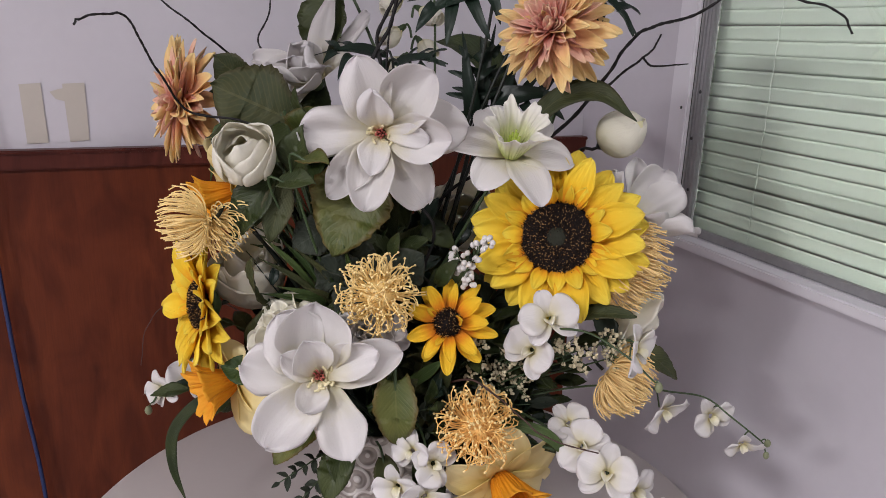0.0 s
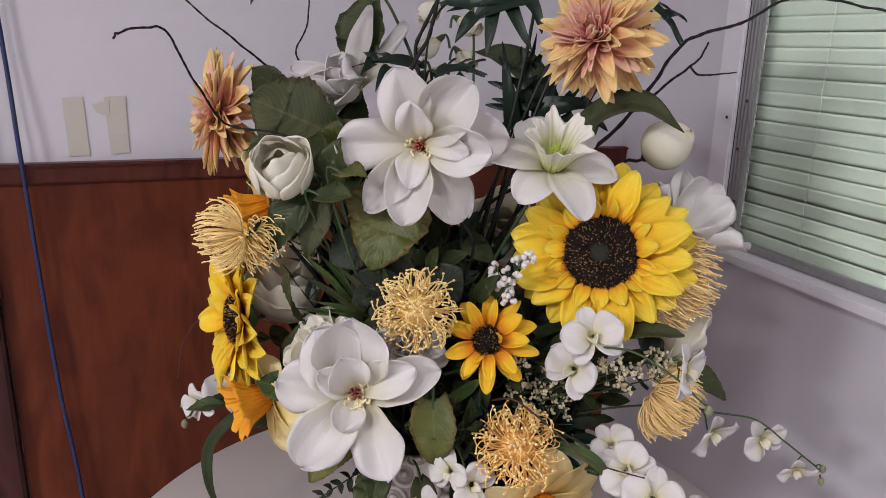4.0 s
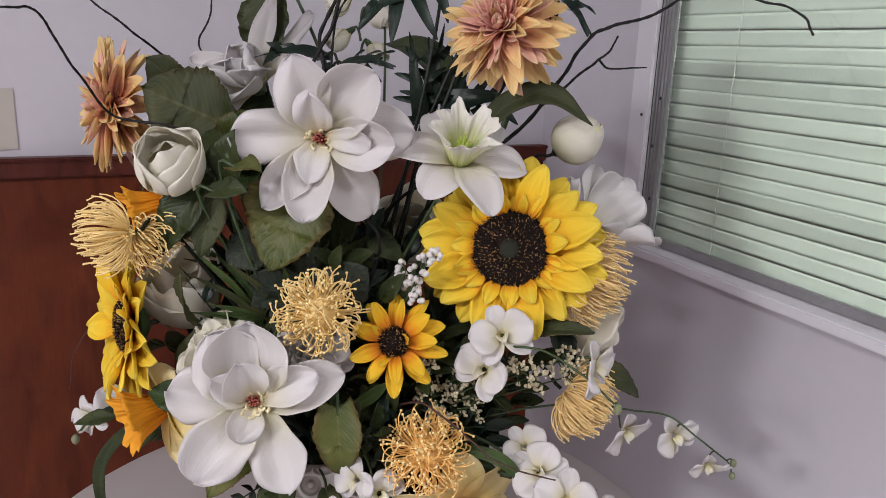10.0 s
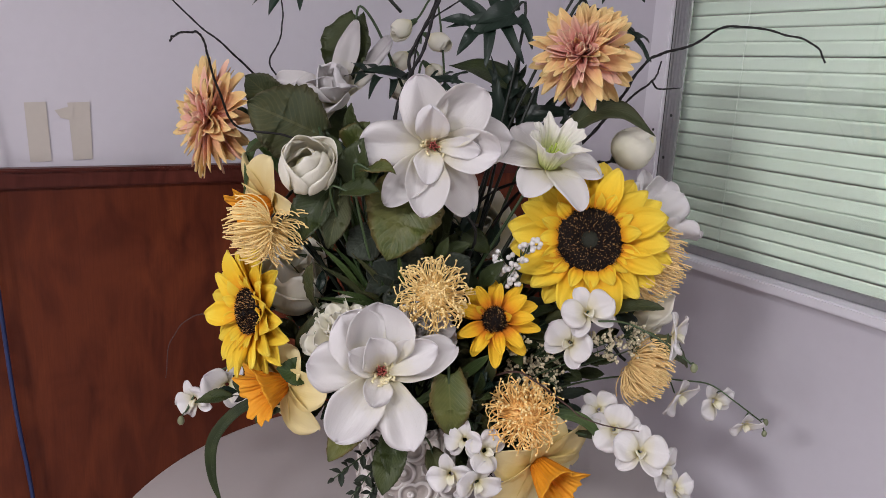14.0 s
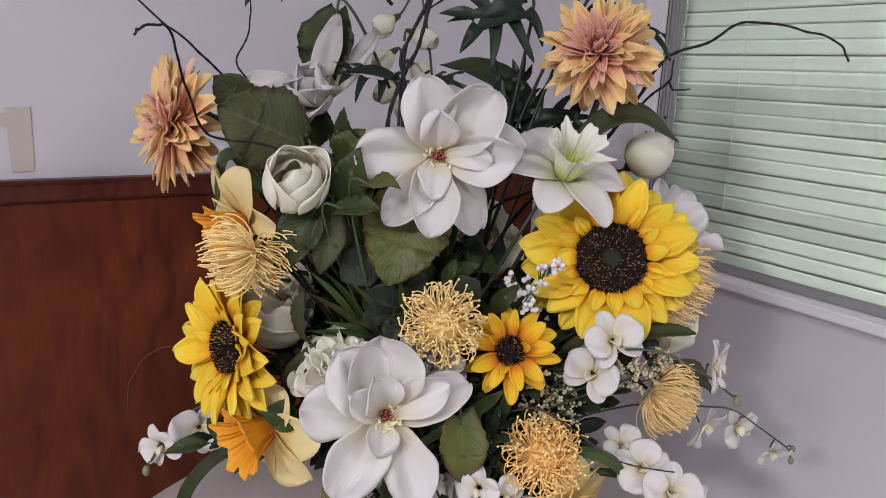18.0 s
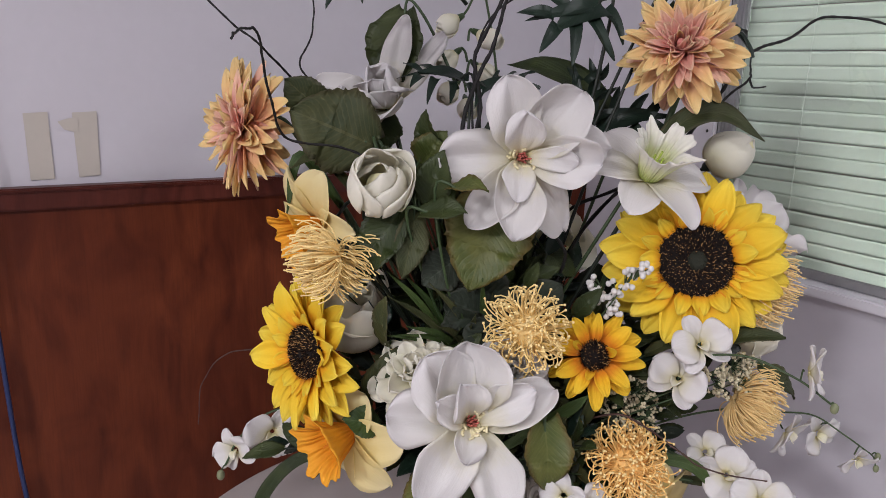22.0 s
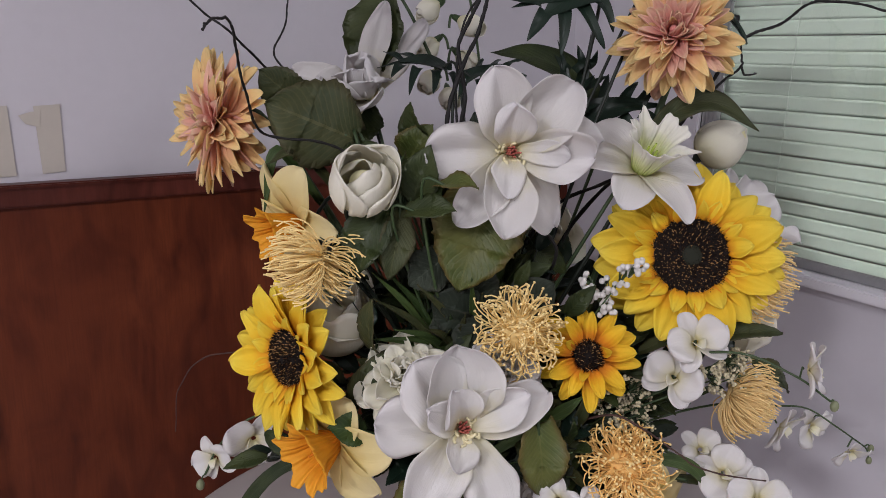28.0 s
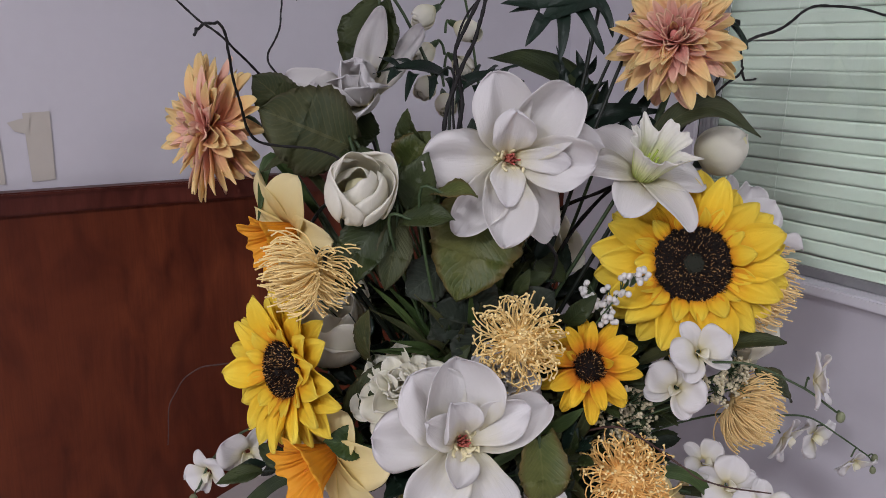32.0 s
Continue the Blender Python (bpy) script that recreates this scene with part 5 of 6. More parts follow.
dahlia(P, way(-0.82, 0.57, 0.08), 0.082, 0, "peach and pink dahlia turned towards the wall", 0.72)

P = (0.344, 0.682, 1.338)
daffodil(P, way(0.14, 0.58, 0.76), 0.063, 0, WHITE, LEMON, "white daffodil with a pale green ruffled trumpet", "ruffled pale green and white trumpet", (0.80, 0.50), (1.05, 1.15, 1.1, 1.2, 0.95, 1.15), (14, -14))
P = (0.050, 0.800, 1.056)
daffodil(P, way(-0.66, 0.66, -0.12), 0.070, 15, CREAM, ORANGE, "cream daffodil with an orange trumpet, turned sideways", "ruffled orange trumpet", (0.66, 0.50), (1, 0.72, 0.66, 0.9, 1, 1), (4, -26))
P = (0.078, 0.948, 1.256)
daffodil(P, way(-0.74, 0.58, -0.22), 0.076, 20, CREAM, ORANGE, "cream daffodil with an orange trumpet behind a pincushion flower", "ruffled orange trumpet", (0.62, 0.42), (1, 1, 1, 1, 1, 1), (14, -10))
P = (0.328, 0.634, 0.964)
daffodil(P, way(0.45, 0.75, -0.28), 0.076, 25, CREAM, ORANGE, "cream daffodil with an orange trumpet hanging over the vase", "ruffled orange trumpet", (0.70, 0.45), (1, 1, 1, 1, 1, 1), (10, -14))

for P, d, r, n, curl, wild, label in (((0.196, 0.688, 1.186), toward((0.19, 0.69, 1.19), -0.05, 0.25), 0.050, 205, 1.8, 0.7, "straw-yellow pincushion flower with curling filaments"),
                                      ((0.291, 0.622, 1.043), toward((0.28, 0.62, 1.05), 0.05, 0.05), 0.051, 230, 2.1, 0.7, "straw-yellow pincushion flower low in the bouquet"),
                                      ((0.462, 0.622, 1.082), way(0.86, 0.34, -0.36), 0.052, 300, 1.9, 0.0, "straw-yellow pincushion flower nodding to the table"),
                                      ((0.026, 0.778, 1.262), way(-0.95, 0.30, -0.10), 0.049, 125, 1.7, 0.0, "straw-yellow pincushion flower facing the panelling"),
                                      ((0.036, 0.800, 1.254), way(0.74, 0.52, -0.30), 0.042, 95, 1.7, 0.0, "straw-yellow pincushion flower behind another one"),
                                      ((0.462, 0.640, 1.220), way(0.92, 0.05, -0.30), 0.066, 260, 1.8, 0.0, "straw-yellow pincushion flower behind the large sunflower")):
    pincushion(P, d, r, n, curl, label, int(P[0] * 1000) + n, wild, 80 if P[0] < 0.1 else 92, {0.291: DEEP_FILAMENT, 0.462: TAN_FILAMENT}.get(P[0]))

P = (0.070, 0.776, 1.328)
cup_rose(Vector(P) - toward(P, -0.05, 0.62) * 0.034, toward(P, -0.05, 0.62), 0.0315, 0.066, 0, IVORY, "ivory rose, half open")
P = (0.494, 0.724, 1.340)
egg_bud(P, way(0.74, 0.30, 0.58), 0.0275, 0.060, 20, IVORY, "closed ivory bud on a thin dark stem")
P = (0.096, 0.890, 1.122)
rose(P, way(-0.05, 0.45, 0.88), 0.046, 0, IVORY, "white tulip-like bloom behind the sunflower", [(2, 0.6, 1.9, 100, 0.7, 0.0), (3, 0.95, 2.0, 84, 0.45, 0.0), (3, 1.1, 1.9, 74, 0.2, 0.05)])
P = (0.114, 0.760, 1.122)
ruffled(P, toward(P, -0.40, 0.65), 0.050, 0, IVORY, "white ruffled bloom behind the low magnolia")
P = (0.193, 0.712, 1.132)
ruffled(P, toward(P, 0.05, 0.05), 0.040, 30, WHITE, "white crinkled bloom under a pincushion flower")
P = (0.378, 0.876, 1.215)
rose(P, toward(P, 0.0, 0.3), 0.042, 0, IVORY, "pale ivory rose deep inside the bouquet", [(2, 0.36, 1.0, 110, 0.9, 0.0), (3, 0.70, 1.12, 92, 0.5, 0.12), (4, 1.04, 1.0, 74, 0.15, 0.4)])
P = (0.502, 0.668, 1.138)
rose(P, way(0.6, 0.3, -0.3), 0.040, 0, IVORY, "ivory rose under the large sunflower", [(2, 0.36, 1.0, 110, 0.9, 0.0), (3, 0.70, 1.12, 92, 0.5, 0.12), (4, 1.04, 1.0, 74, 0.15, 0.4)])
# stalk of white buds at the top
for k, (a, z, d) in enumerate(((-0.016, 1.520, way(-0.6, 0.4, -0.4)), (0.014, 1.500, way(0.6, 0.4, -0.3)), (-0.018, 1.470, way(-0.6, 0.5, -0.5)), (0.014, 1.452, way(0.5, 0.5, -0.5)), (-0.016, 1.425, way(-0.5, 0.5, -0.6)), (0.0, 1.40, way(0.1, 0.7, -0.5)))):
    rose(Vector((0.372, 1.085, z)) + SIDE * a, d, 0.0185, 40 * k, IVORY, "small pale bud on a tall stalk", [(2, 0.6, 2.0, 100, 1.5, 0.0), (3, 0.9, 2.1, 78, 1.1, 0.05)], "flower_bud", stem_mat=STEM, end=Vector((0.372, 1.085, z - 0.012)) if k else MOUTH)

# ---- orchids ----
orchid_spray("white orchid blooms under the large sunflower", [((0.362, 0.604, 1.170), toward((0.36, 0.6, 1.17), 0.15, 0.25), 0.030, 20), ((0.352, 0.618, 1.128), toward((0.35, 0.61, 1.12), -0.3, 0.1), 0.029, -35)], [],
             [MOUTH + Vector((0.03, -0.02, -0.03)), (0.34, 0.69, 1.08), (0.36, 0.625, 1.14), (0.368, 0.607, 1.168)])
orchid_spray("thin orchid spray with white blooms and green buds towards the window", [((0.612, 0.604, 1.007), way(0.3, 0.85, 0.0), 0.026, 30), ((0.622, 0.556, 0.994), way(0.1, 0.7, -0.5), 0.021, 10), ((0.520, 0.590, 1.040), way(0.5, 0.6, -0.3), 0.028, 0)],
             [((0.652, 0.545, 0.993), 0.0046), ((0.653, 0.545, 0.976), 0.0044)],
             [MOUTH + Vector((0.04, -0.03, -0.03)), (0.40, 0.69, 1.03), (0.50, 0.655, 1.045), (0.560, 0.625, 1.040), (0.600, 0.604, 1.035), (0.620, 0.575, 1.018), (0.646, 0.550, 0.995)], 0.0011)
orchid_spray("white orchid bloom with a bud above a pincushion flower", [((0.402, 0.506, 1.170), way(0.75, 0.45, 0.1), 0.025, 20)], [((0.420, 0.485, 1.136), 0.0050)],
             [MOUTH + Vector((0.03, -0.04, -0.02)), (0.34, 0.66, 1.12), (0.375, 0.575, 1.168), (0.400, 0.520, 1.160), (0.418, 0.488, 1.140)], 0.0011)
orchid_spray("trailing white orchid spray over the table", [((0.405, 0.612, 1.030), toward((0.4, 0.6, 1.03), 0.2, 0.3), 0.023, 40), ((0.405, 0.580, 1.018), toward((0.4, 0.58, 1.0), -0.1, 0.1), 0.029, 60), ((0.415, 0.545, 1.002), toward((0.41, 0.54, 1.0), 0.15, 0.1), 0.031, -10),
                                                            ((0.455, 0.545, 0.972), way(0.5, 0.6, 0.1), 0.026, 60), ((0.470, 0.532, 0.945), way(0.4, 0.6, 0.4), 0.023, 20)], [],
             [MOUTH + Vector((0.03, -0.04, -0.03)), (0.34, 0.68, 1.03), (0.40, 0.60, 1.015), (0.43, 0.555, 0.99), (0.462, 0.54, 0.955), (0.475, 0.532, 0.93)])
orchid_spray("white orchid blooms hanging before the vase", [((0.205, 0.640, 0.975), way(-0.2, 0.9, -0.1), 0.026, 20), ((0.240, 0.625, 1.005), way(0.3, 0.8, 0.3), 0.024, 70), ((0.228, 0.622, 0.968), way(0.3, 0.85, -0.1), 0.027, -20), ((0.222, 0.64, 1.015), way(-0.4, 0.8, 0.2), 0.022, 0)], [],
             [MOUTH + Vector((0.0, -0.05, -0.02)), (0.235, 0.68, 1.03), (0.236, 0.635, 1.01), (0.226, 0.63, 0.95)])
orchid_spray("small white orchid spray beside the wood panelling", [((-0.029, 0.962, 0.978), way(-0.4, 0.9, 0.0), 0.026, 30), ((0.010, 0.945, 1.000), way(0.2, 0.9, -0.1), 0.034, -30)], [((-0.052, 0.955, 0.952), 0.006)],
             [MOUTH + Vector((-0.04, 0.02, -0.03)), (0.11, 0.88, 1.02), (0.03, 0.95, 1.025), (-0.02, 0.965, 0.995), (-0.045, 0.958, 0.962)])

# ---- berries and filler heads ----
cluster_sprig(MOUTH + Vector((0.02, -0.02, 0)), (0.286, 0.648, 1.230), 66, 0.0115, 0.0033, BERRY, "cluster of small white berries", "berry_sprig", 3, "berry", [Vector((-0.002, 0.036, -0.005)), Vector((0.002, 0.024, -0.016)), Vector((0.003, 0.010, -0.004)), Vector((0.006, -0.006, 0.014)), Vector((0.006, -0.020, 0.026)), Vector((0.005, 0.012, -0.028))])
for k, P in enumerate(((0.322, 0.668, 1.082), (0.305, 0.665, 1.10), (0.338, 0.655, 1.105), (0.325, 0.668, 1.055), (0.385, 0.60, 1.135), (0.41, 0.605, 1.12), (0.348, 0.68, 1.068), (0.358, 0.672, 1.088), (0.366, 0.665, 1.062), (0.452, 0.618, 1.128), (0.463, 0.612, 1.108), (0.30, 0.655, 1.118))):
    cluster_sprig(MOUTH + Vector((0.03, -0.03, -0.02)), P, 16, 0.017, 0.0022, FILLER, "spray of tiny cream filler flowers", "filler_sprig", 20 + k, "floret")

# ---- leaves ----
leaf((0.238, 1.035, 1.520), way(-0.22, 0.1, -0.95), way(-0.35, 0.85, 0.2), serrated_mesh(0.118, 0.082, 0.35, (6, -14), 22, 0.04, 0.5), LEAF, "broad dark green leaf hanging from the top", stalk_to=(0.29, 0.98, 1.42))
leaf((0.152, 0.955, 1.350), way(-0.85, 0.1, 0.35), way(-0.1, 0.9, 0.25), serrated_mesh(0.110, 0.108, 0.12, (8, -10), 14, 0.06, 1.5), OLIVE, "broad olive leaf behind the ivory rose")
leaf((0.118, 1.02, 1.385), way(-0.75, 0.1, 0.6), way(-0.2, 0.9, -0.2), serrated_mesh(0.068, 0.062, 0.15, (8, -10), 12, 0.06, 0.2), OLIVE, "small olive leaf beside the dahlia")
leaf((0.215, 1.045, 1.385), way(-0.25, 0.45, -0.65), way(0.15, 0.8, 0.4), serrated_mesh(0.075, 0.062, 0.3, (20, -30), 14, 0.05, 1.9), LEAF, "glossy green leaf under the half-open magnolia")
leaf((0.145, 0.93, 1.345), way(0.25, 0.55, -0.8), way(0.1, 0.75, 0.6), serrated_mesh(0.080, 0.066, 0.35, (20, -30), 14, 0.05, 0.9), LEAF, "glossy dark leaf below the half-open magnolia")
leaf((0.196, 0.748, 1.312), way(-0.30, 0.35, -0.9), way(-0.05, 0.9, 0.3), serrated_mesh(0.102, 0.094, 0.20, (10, -20), 18, 0.04, 0.4, 0.34, 0.5), BRONZE, "green leaf with a bronzed edge between the magnolias")
leaf((0.206, 0.662, 1.094), way(0.10, 0.25, -0.9), way(0.05, 0.92, 0.3), serrated_mesh(0.080, 0.050, 0.38, (14, -40), 18, 0.10, 2.0, 0.4, 0.6), BRONZE, "crinkled dull green leaf below the small sunflower")
for P, a, u, ln, wd, mt in (((0.155, 0.80, 1.36), way(-0.35, 0.5, 0.75), way(-0.6, 0.7, 0.1), 0.055, 0.036, LEAF), ((0.175, 0.79, 1.345), way(-0.75, 0.5, -0.45), way(-0.3, 0.7, 0.6), 0.075, 0.044, LEAF),
                            ((0.150, 0.805, 1.330), way(0.15, 0.5, -0.3), way(0.1, 0.5, 0.8), 0.055, 0.034, BRIGHT), ((0.135, 0.80, 1.315), way(-0.55, 0.45, -0.75), way(-0.3, 0.8, 0.4), 0.090, 0.046, LEAF),
                            ((0.125, 0.80, 1.30), way(-0.15, 0.5, -0.85), way(-0.5, 0.7, 0.3), 0.080, 0.036, LEAF), ((0.150, 0.805, 1.335), way(0.1, 0.4, 0.75), way(-0.1, 0.8, 0.4), 0.05, 0.03, OLIVE),
                            ((0.14, 0.745, 1.015), way(-0.6, 0.6, -0.5), way(-0.2, 0.7, 0.6), 0.075, 0.046, BRONZE), ((0.165, 0.71, 1.00), way(-0.2, 0.6, -0.75), way(-0.1, 0.8, 0.5), 0.075, 0.042, LEAF),
                            ((0.16, 0.72, 1.01), way(0.15, 0.6, -0.75), way(0.1, 0.8, 0.5), 0.070, 0.036, LEAF), ((0.20, 0.685, 0.985), way(0.35, 0.6, -0.55), way(0.1, 0.8, 0.5), 0.055, 0.030, OLIVE),
                            ((0.10, 0.85, 1.075), way(-0.45, 0.55, -0.6), way(-0.5, 0.7, 0.4), 0.060, 0.040, BRIGHT), ((0.482, 0.612, 1.118), Vector((0.070, -0.014, -0.048)), way(0.3, 0.6, 0.6), 0.085, 0.030, OLIVE),
                            ((0.40, 0.61, 1.165), way(0.85, 0.35, 0.25), way(0.0, 0.5, 0.85), 0.070, 0.024, OLIVE), ((0.095, 0.79, 1.15), way(-0.1, 0.45, 0.7), way(-0.7, 0.7, 0.1), 0.085, 0.03, OLIVE),
                            ((0.46, 0.665, 1.15), way(0.5, 0.5, -0.8), way(0.4, 0.7, 0.3), 0.075, 0.030, GLOSS)):
    leaf(P, a, u, serrated_mesh(ln, wd, 0.35, (18, -26), 12, 0.06, P[0] * 60), mt, "small toothed green leaf among the blooms", group="small leaves", r=0.0014)
for P, a, sz in (((0.175, 0.76, 1.165), way(-0.35, 0.4, 0.6), 0.046), ((0.205, 0.76, 1.165), way(-0.1, 0.4, 0.85), 0.050), ((0.262, 0.77, 1.15), way(0.0, 0.4, 0.85), 0.056), ((0.225, 0.755, 1.15), way(0.35, 0.4, 0.6), 0.046), ((0.40, 0.80, 1.16), way(-0.2, 0.4, 0.8), 0.062), ((0.16, 0.74, 1.145), way(-0.3, 0.5, -0.5), 0.048)):
    leaf(P, a, way(-0.1, 0.95, -0.1), serrated_mesh(sz, sz * 1.0, 0.08, (6, -10), 3, 0.03, P[0] * 90, 0.5, 0.45), ROUND, "round grey-green eucalyptus leaf", group="eucalyptus leaves", r=0.0012)

for P, a, sz in (((0.190, 0.745, 1.185), way(-0.75, 0.2, 0.35), 0.058), ((0.192, 0.750, 1.190), way(-0.25, 0.15, 0.9), 0.060), ((0.196, 0.735, 1.185), way(-0.5, 0.3, -0.75), 0.056), ((0.220, 0.730, 1.190), way(0.65, 0.2, 0.55), 0.056), ((0.16, 0.765, 1.25), way(-0.6, 0.3, -0.4), 0.050)):
    leaf(P, a, way(-0.1, 0.95, 0.1), serrated_mesh(sz, sz * 0.95, 0.06, (6, -10), 3, 0.03, P[0] * 90, 0.5, 0.45), ROUND, "round grey-green eucalyptus leaf behind a pincushion flower", group="eucalyptus leaves", r=0.0012)
r4 = random.Random(5)
for k in range(44):
    P = Vector((0.245, 0.80, 1.215)) + SIDE * r4.uniform(-0.09, 0.045) + FRONT * r4.uniform(-0.08, 0.02) + UP * r4.uniform(-0.10, 0.12)
    sz = r4.uniform(0.045, 0.075)
    tip = way(r4.uniform(-0.8, 0.8), r4.uniform(0.1, 0.6), r4.uniform(-0.6, 0.9))
    if not all(clear(P + tip * sz * q) for q in (0, 0.4, 0.7, 1.0)):
        continue
    leaf(P, tip, way(r4.uniform(-0.5, 0.5), 0.8, r4.uniform(0.0, 0.6)), serrated_mesh(sz, sz * r4.uniform(0.5, 0.8), 0.28, (14, -26), 12, 0.05, k), (LEAF, OLIVE, ROUND, GLOSS)[k % 4], "green leaf deep among the stems", group="inner leaves", r=0.0012)

# toothed leaves round the ivory rose and the low magnolia
for P, a, u, ln, wd, mt, label in (((0.122, 0.768, 1.310), way(0.20, 0.30, 0.85), way(-0.3, 0.9, -0.1), 0.062, 0.042, LEAF, "mid-green toothed leaf standing beside the ivory rose"),
                                   ((0.100, 0.745, 1.305), way(0.80, 0.35, 0.15), way(-0.1, 0.6, 0.8), 0.050, 0.032, LEAF, "green toothed leaf reaching under the magnolia"),
                                   ((0.118, 0.722, 1.332), way(0.75, 0.40, 0.10), way(0.1, 0.4, 0.9), 0.042, 0.030, BRONZE, "small yellowish leaf touching the magnolia petal"),
                                   ((0.100, 0.782, 1.305), way(-0.50, 0.30, -0.80), way(-0.2, 0.9, 0.3), 0.088, 0.048, LEAF, "long toothed leaf hanging below the ivory rose"),
                                   ((0.112, 0.776, 1.300), way(-0.15, 0.35, -0.85), way(0.2, 0.9, 0.3), 0.072, 0.036, OLIVE, "toothed leaf hanging below the ivory rose"),
                                   ((0.135, 0.800, 1.345), way(0.30, 0.30, 0.55), way(-0.2, 0.9, 0.2), 0.048, 0.044, BRONZE, "pale yellow-green leaf behind the ivory rose"),
                                   ((0.068, 0.798, 1.090), way(0.45, 0.15, 0.80), way(-0.5, 0.8, 0.2), 0.085, 0.030, OLIVE, "long narrow leaf beside the ruffled bloom"),
                                   ((0.070, 0.772, 1.072), way(-0.70, 0.30, 0.30), way(-0.1, 0.7, 0.6), 0.042, 0.036, BRIGHT, "rounded bright leaf beside the low magnolia")):
    leaf(P, a, u, serrated_mesh(ln, wd, 0.32, (16, -26), 13, 0.06, P[0] * 70), mt, label, group="toothed leaves", r=0.0014)

# lobed leaves at the top
for P, a, u, ln, wd, sd in (((0.346, 0.775, 1.520), way(-0.85, 0.25, -0.30), way(0.15, 0.80, 0.55), 0.090, 0.118, 1), ((0.352, 0.80, 1.37), way(-0.05, 0.05, 0.98), way(-0.1, 0.95, 0.1), 0.10, 0.065, 6), ((0.362, 0.81, 1.37), way(0.15, 0.1, 0.95), way(0.1, 0.9, 0.1), 0.11, 0.065, 12), ((0.295, 0.93, 1.42), way(0.75, 0.2, 0.20), way(0.0, 0.6, 0.8), 0.075, 0.07, 13),
                            ((0.430, 0.74, 1.525), way(0.80, 0.1, -0.35), way(0.1, 0.4, 0.9), 0.105, 0.10, 3), ((0.445, 0.75, 1.56), way(0.85, 0.3, 0.05), way(0.0, 0.4, 0.9), 0.11, 0.105, 4),
                            ((0.375, 0.80, 1.385), way(0.85, 0.15, 0.12), way(-0.2, 0.8, 0.4), 0.095, 0.095, 5),
                            
                            ((0.28, 0.95, 1.43), way(-0.75, 0.2, 0.1), way(0.0, 0.5, 0.9), 0.09, 0.09, 10),
                            ((0.22, 0.90, 1.32), way(-0.6, 0.3, -0.2), way(0.0, 0.5, 0.9), 0.08, 0.09, 11)):
    leaf(P, a, u, lobed_mesh(ln, wd, 4, (10, -45), sd), GLOSS, "deeply lobed glossy dark green leaf", group="lobed leaves", r=0.0018, name="lobed_leaf")

leaf((0.135, 0.90, 1.575), way(-0.6, 0.45, -0.45), way(0.0, 0.6, 0.8), lobed_mesh(0.11, 0.12, 4, (10, -45), 7), GLOSS, "deeply lobed glossy dark green leaf hanging over the wall side", stalk_to=(0.24, 0.89, 1.52), group="lobed leaves", name="lobed_leaf")

# strap leaves
strap_leaf([(0.368, 0.70, 1.362), (0.410, 0.694, 1.398), (0.452, 0.680, 1.406), (0.478, 0.640, 1.378)], 0.024, OLIVE, "narrow green leaf arching beside the dahlia stem")
strap_leaf([(0.385, 0.775, 1.362), (0.398, 0.808, 1.395), (0.396, 0.863, 1.434), (0.386, 0.925, 1.452), (0.370, 0.980, 1.454)], 0.034, LEAF, "narrow dark green leaf arching over the magnolia")
strap_leaf([(0.075, 0.80, 1.025), (0.02, 0.86, 1.005), (-0.020, 0.885, 0.955), (-0.026, 0.885, 0.90), (-0.012, 0.88, 0.84)], 0.014, LEAF, "long green leaf drooping to the table")
for k, pts in enumerate((((0.20, 0.74, 1.02), (0.245, 0.68, 1.085), (0.262, 0.655, 1.115)), ((0.28, 0.71, 1.03), (0.268, 0.665, 1.085), (0.266, 0.655, 1.125)), ((0.16, 0.80, 1.13), (0.20, 0.78, 1.19), (0.225, 0.75, 1.245)),
                         ((0.19, 0.80, 1.12), (0.17, 0.80, 1.20), (0.14, 0.79, 1.25)), ((0.12, 0.98, 1.27), (0.07, 0.99, 1.335), (0.05, 0.99, 1.26)), ((0.15, 0.97, 1.27), (0.09, 0.97, 1.335), (0.045, 0.96, 1.325)),
                         ((0.30, 0.66, 1.03), (0.36, 0.60, 1.035), (0.40, 0.585, 0.99)), ((0.38, 0.62, 1.00), (0.435, 0.585, 0.995), (0.475, 0.57, 0.985)))):
    strap_leaf(pts, 0.012, OLIVE if k % 2 else BRIGHT, "slim green blade among the stems")

r5 = random.Random(21)
for k in range(26):
    root = Vector((0.19, 0.765, 1.12)) + SIDE * r5.uniform(-0.02, 0.02)
    tip = root + SIDE * r5.uniform(-0.095, 0.03) + FRONT * r5.uniform(0.0, 0.05) + UP * r5.uniform(0.03, 0.12)
    strap_leaf([root, root.lerp(tip, 0.5) + UP * 0.012, tip], 0.0065, OLIVE if k % 3 else BRIGHT, "thin grassy blade in a tuft", stalk=False)

for k in range(30):
    root = Vector((0.205, 0.845, 1.14)) + SIDE * r5.uniform(-0.03, 0.03)
    tip = root + SIDE * r5.uniform(-0.12, 0.06) + FRONT * r5.uniform(0.0, 0.06) + UP * r5.uniform(0.02, 0.15)
    strap_leaf([root, root.lerp(tip, 0.5) + UP * 0.015, tip], r5.uniform(0.005, 0.009), (BRIGHT, OLIVE, LEAF)[k % 3], "thin grassy blade deep in the bouquet", stalk=False)

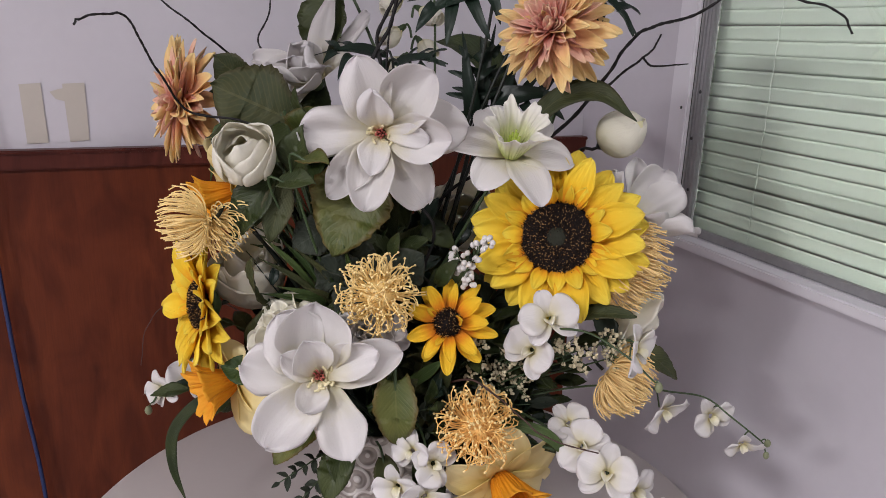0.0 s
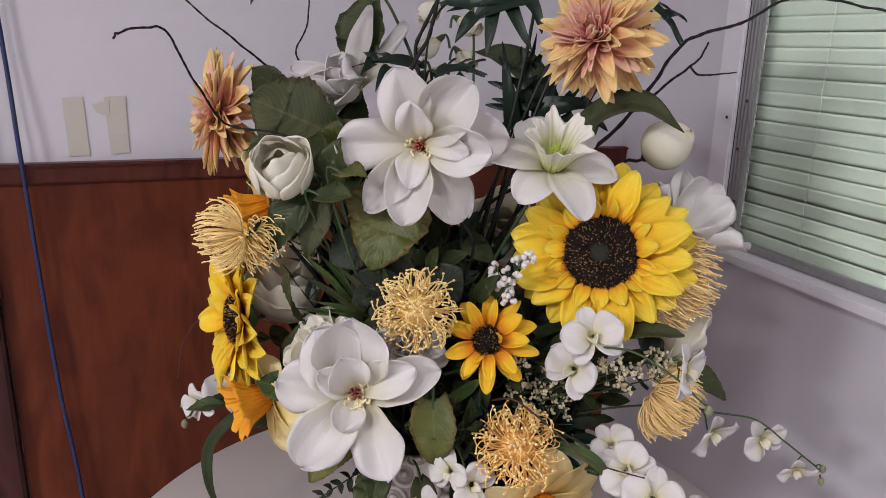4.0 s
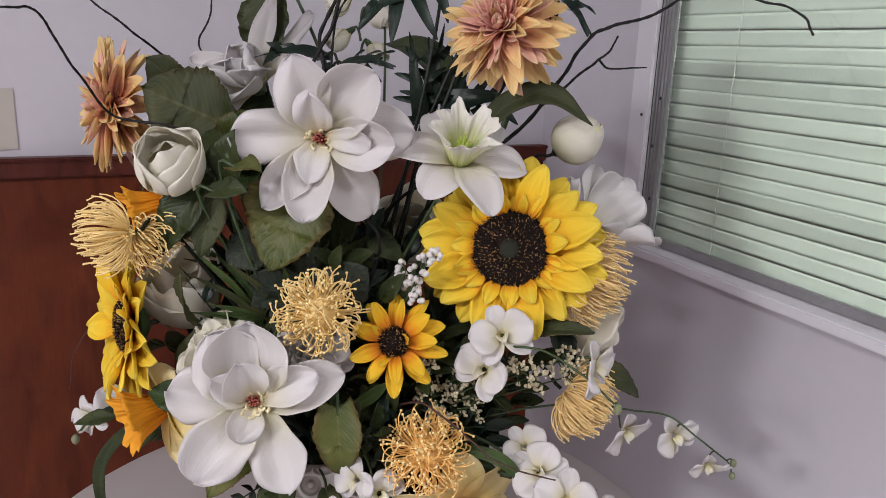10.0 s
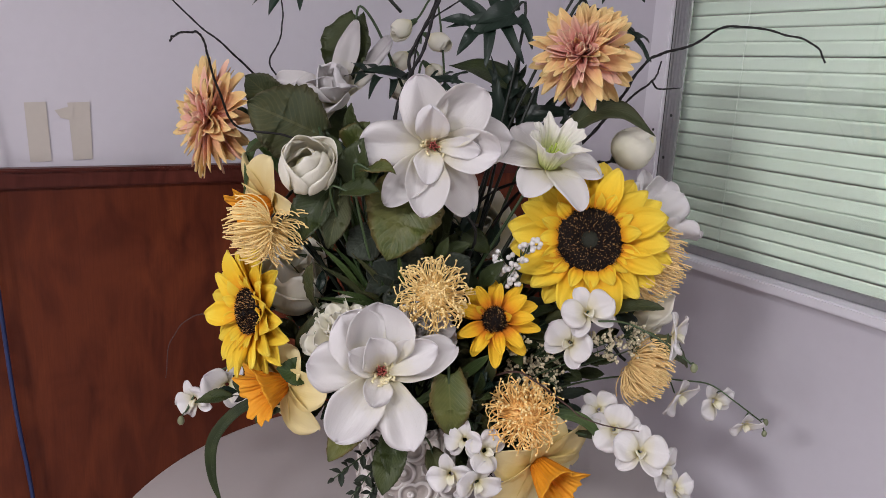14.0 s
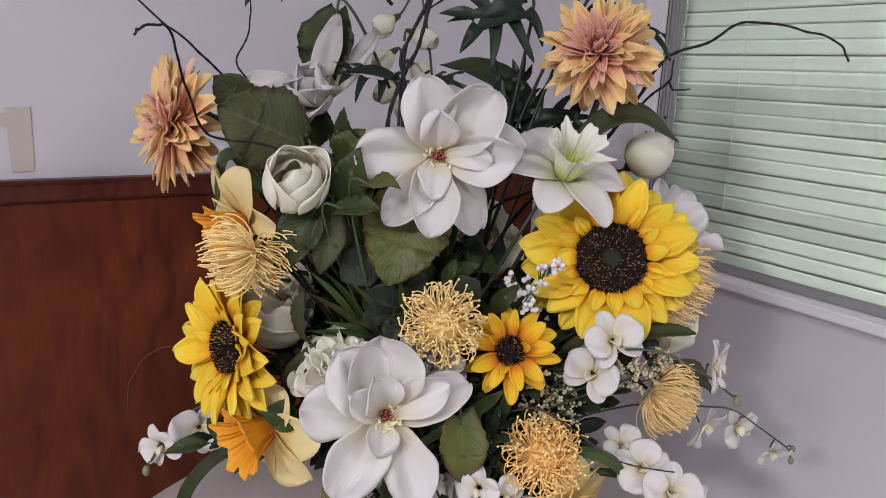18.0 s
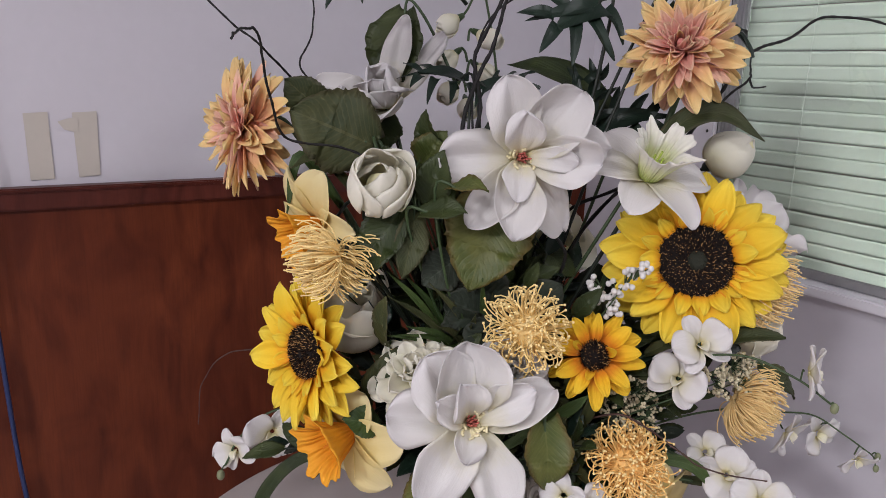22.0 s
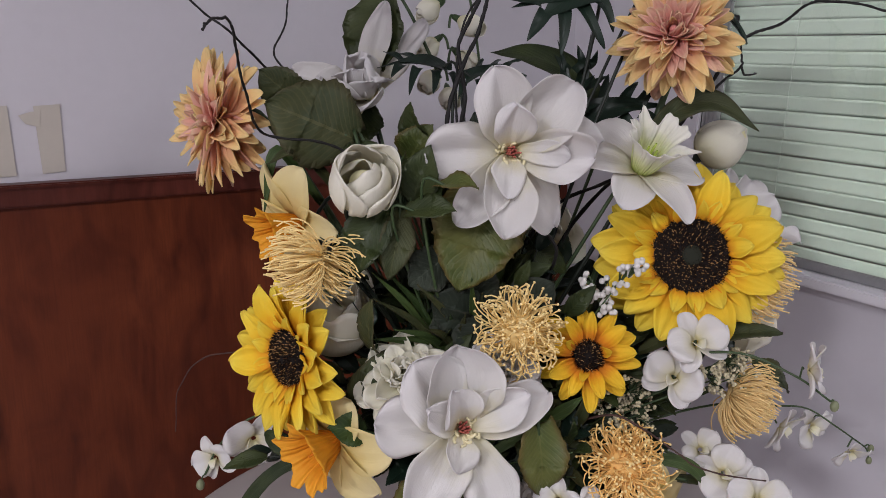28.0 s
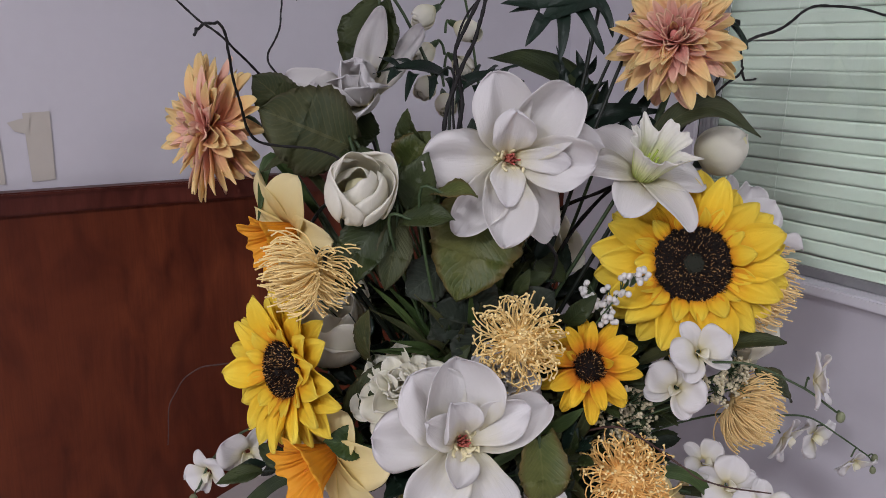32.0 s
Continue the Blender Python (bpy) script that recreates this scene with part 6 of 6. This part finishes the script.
# ---- twigs ----
twig([MOUTH, (0.12, 0.87, 1.30), (0.095, 0.885, 1.350), (0.025, 0.906, 1.366), (-0.006, 0.872, 1.408), (-0.024, 0.836, 1.445), (-0.036, 0.812, 1.470), (-0.052, 0.790, 1.474), (-0.078, 0.745, 1.468), (-0.083, 0.738, 1.462)], 0.0017, 0.0011, "dark curly twig hooking over the dahlia")
twig([MOUTH, (0.16, 1.0, 1.32), (0.125, 1.09, 1.40), (0.087, 1.082, 1.433), (0.045, 1.06, 1.468), (0.005, 1.07, 1.498), (-0.06, 1.07, 1.56)], 0.0022, 0.0012, "thin dark twig against the white wall")
twig([MOUTH, (0.19, 1.05, 1.33), (0.178, 1.17, 1.40), (0.156, 1.214, 1.442), (0.172, 1.216, 1.48), (0.180, 1.216, 1.524), (0.172, 1.22, 1.58)], 0.0020, 0.0012, "thin upright dark twig against the white wall")
twig([MOUTH, (0.34, 0.78, 1.25), (0.44, 0.735, 1.36), (0.478, 0.716, 1.414), (0.51, 0.708, 1.465), (0.548, 0.706, 1.484), (0.600, 0.706, 1.498), (0.655, 0.704, 1.524), (0.700, 0.665, 1.520), (0.735, 0.622, 1.505), (0.746, 0.607, 1.480)], 0.0026, 0.0014,
     "dark twig reaching across the window", side=[([(0.47, 0.722, 1.395), (0.505, 0.715, 1.425), (0.528, 0.706, 1.445), (0.56, 0.73, 1.455), (0.585, 0.75, 1.473)], 0.0018, 0.0012), ([(0.528, 0.706, 1.445), (0.55, 0.715, 1.436), (0.60, 0.735, 1.436), (0.65, 0.77, 1.437)], 0.0016, 0.0009)])
twig([MOUTH, (0.30, 0.80, 1.25), (0.40, 0.745, 1.325), (0.452, 0.728, 1.375), (0.475, 0.722, 1.40)], 0.0024, 0.0018, "dark twig beside another one")
twig([MOUTH, (0.22, 0.85, 1.30), (0.225, 0.86, 1.40), (0.262, 0.865, 1.47), (0.275, 0.86, 1.52), (0.30, 0.86, 1.58)], 0.0030, 0.0022, "dark upright twig winding through the middle")
twig([MOUTH, (0.24, 0.87, 1.30), (0.26, 0.88, 1.40), (0.255, 0.89, 1.46), (0.285, 0.88, 1.53), (0.28, 0.87, 1.58)], 0.0030, 0.0022, "second dark upright twig winding through the middle")
twig([MOUTH, (0.27, 0.90, 1.30), (0.28, 0.93, 1.42), (0.295, 0.93, 1.50), (0.36, 0.93, 1.55)], 0.0020, 0.0012, "thin dark twig through the middle")
twig([MOUTH, (0.27, 0.68, 1.07), (0.292, 0.63, 1.093), (0.322, 0.593, 1.069), (0.346, 0.561, 1.05), (0.381, 0.518, 1.051)], 0.0016, 0.0008, "thin reddish-brown twig bending over the low blooms", BROWN_TWIG)
twig([MOUTH, (0.08, 0.93, 1.09), (0.02, 1.01, 1.085), (-0.020, 1.045, 1.070), (-0.048, 1.05, 1.03), (-0.058, 1.035, 0.985)], 0.0012, 0.0006, "hair-thin brown tendril before the panelling", BROWN_TWIG)
twig([MOUTH, (0.27, 0.74, 1.20), (0.268, 0.72, 1.255), (0.24, 0.735, 1.29), (0.22, 0.75, 1.31)], 0.0022, 0.0018, "dark stem curving below the magnolia")

# ---- filler foliage inside ----
r3 = random.Random(11)
for k in range(60):
    az, el, ln = r3.uniform(-1.35, 1.5), r3.uniform(-0.05, 1.25), r3.uniform(0.13, 0.27)
    d = (SIDE * math.sin(az) + FRONT * math.cos(az) * 0.72) * math.cos(el) + UP * math.sin(el)
    tip = Vector((0.245, 0.835, 1.02)) + d * ln
    sprig(MOUTH + Vector((r3.uniform(-0.03, 0.03), r3.uniform(-0.03, 0.03), -0.02)), tip, r3.randint(4, 6), r3.uniform(0.035, 0.055), (LEAF, GLOSS, OLIVE, LEAF, ROUND)[k % 5], "dark green leafy filler sprig deep in the bouquet", 0.01)
for k in range(34):
    tip = Vector((r3.uniform(0.23, 0.40), r3.uniform(0.64, 0.72), r3.uniform(0.94, 1.07)))
    sprig(MOUTH + Vector((r3.uniform(-0.01, 0.04), r3.uniform(-0.04, 0.0), -0.02)), tip, r3.randint(4, 6), r3.uniform(0.028, 0.045), (LEAF, GLOSS, OLIVE, LEAF)[k % 4], "dark leafy filler sprig over the vase rim", 0.015)
for k in range(26):
    tip = Vector((r3.uniform(0.30, 0.46), r3.uniform(0.66, 0.76), r3.uniform(0.99, 1.17)))
    sprig(MOUTH + Vector((r3.uniform(0.0, 0.05), r3.uniform(-0.04, 0.0), -0.02)), tip, r3.randint(4, 6), r3.uniform(0.030, 0.05), (LEAF, GLOSS, LEAF, OLIVE)[k % 4], "dark leafy filler sprig under the large sunflower", 0.015)
for P in ((0.095, 0.90, 1.10), (0.115, 0.895, 1.095), (0.10, 0.905, 1.12)):
    sprig(MOUTH, P, 5, 0.018, BRIGHT, "small bright green sprig beside the sunflower")
for P in ((0.085, 0.72, 0.955), (0.10, 0.705, 0.93), (0.235, 0.64, 1.065), (0.248, 0.645, 1.03), (0.125, 0.71, 0.92)):
    sprig(MOUTH + Vector((-0.02, -0.03, 0)), P, 7, 0.016, ROUND, "fine grey-green fern sprig over the vase rim")
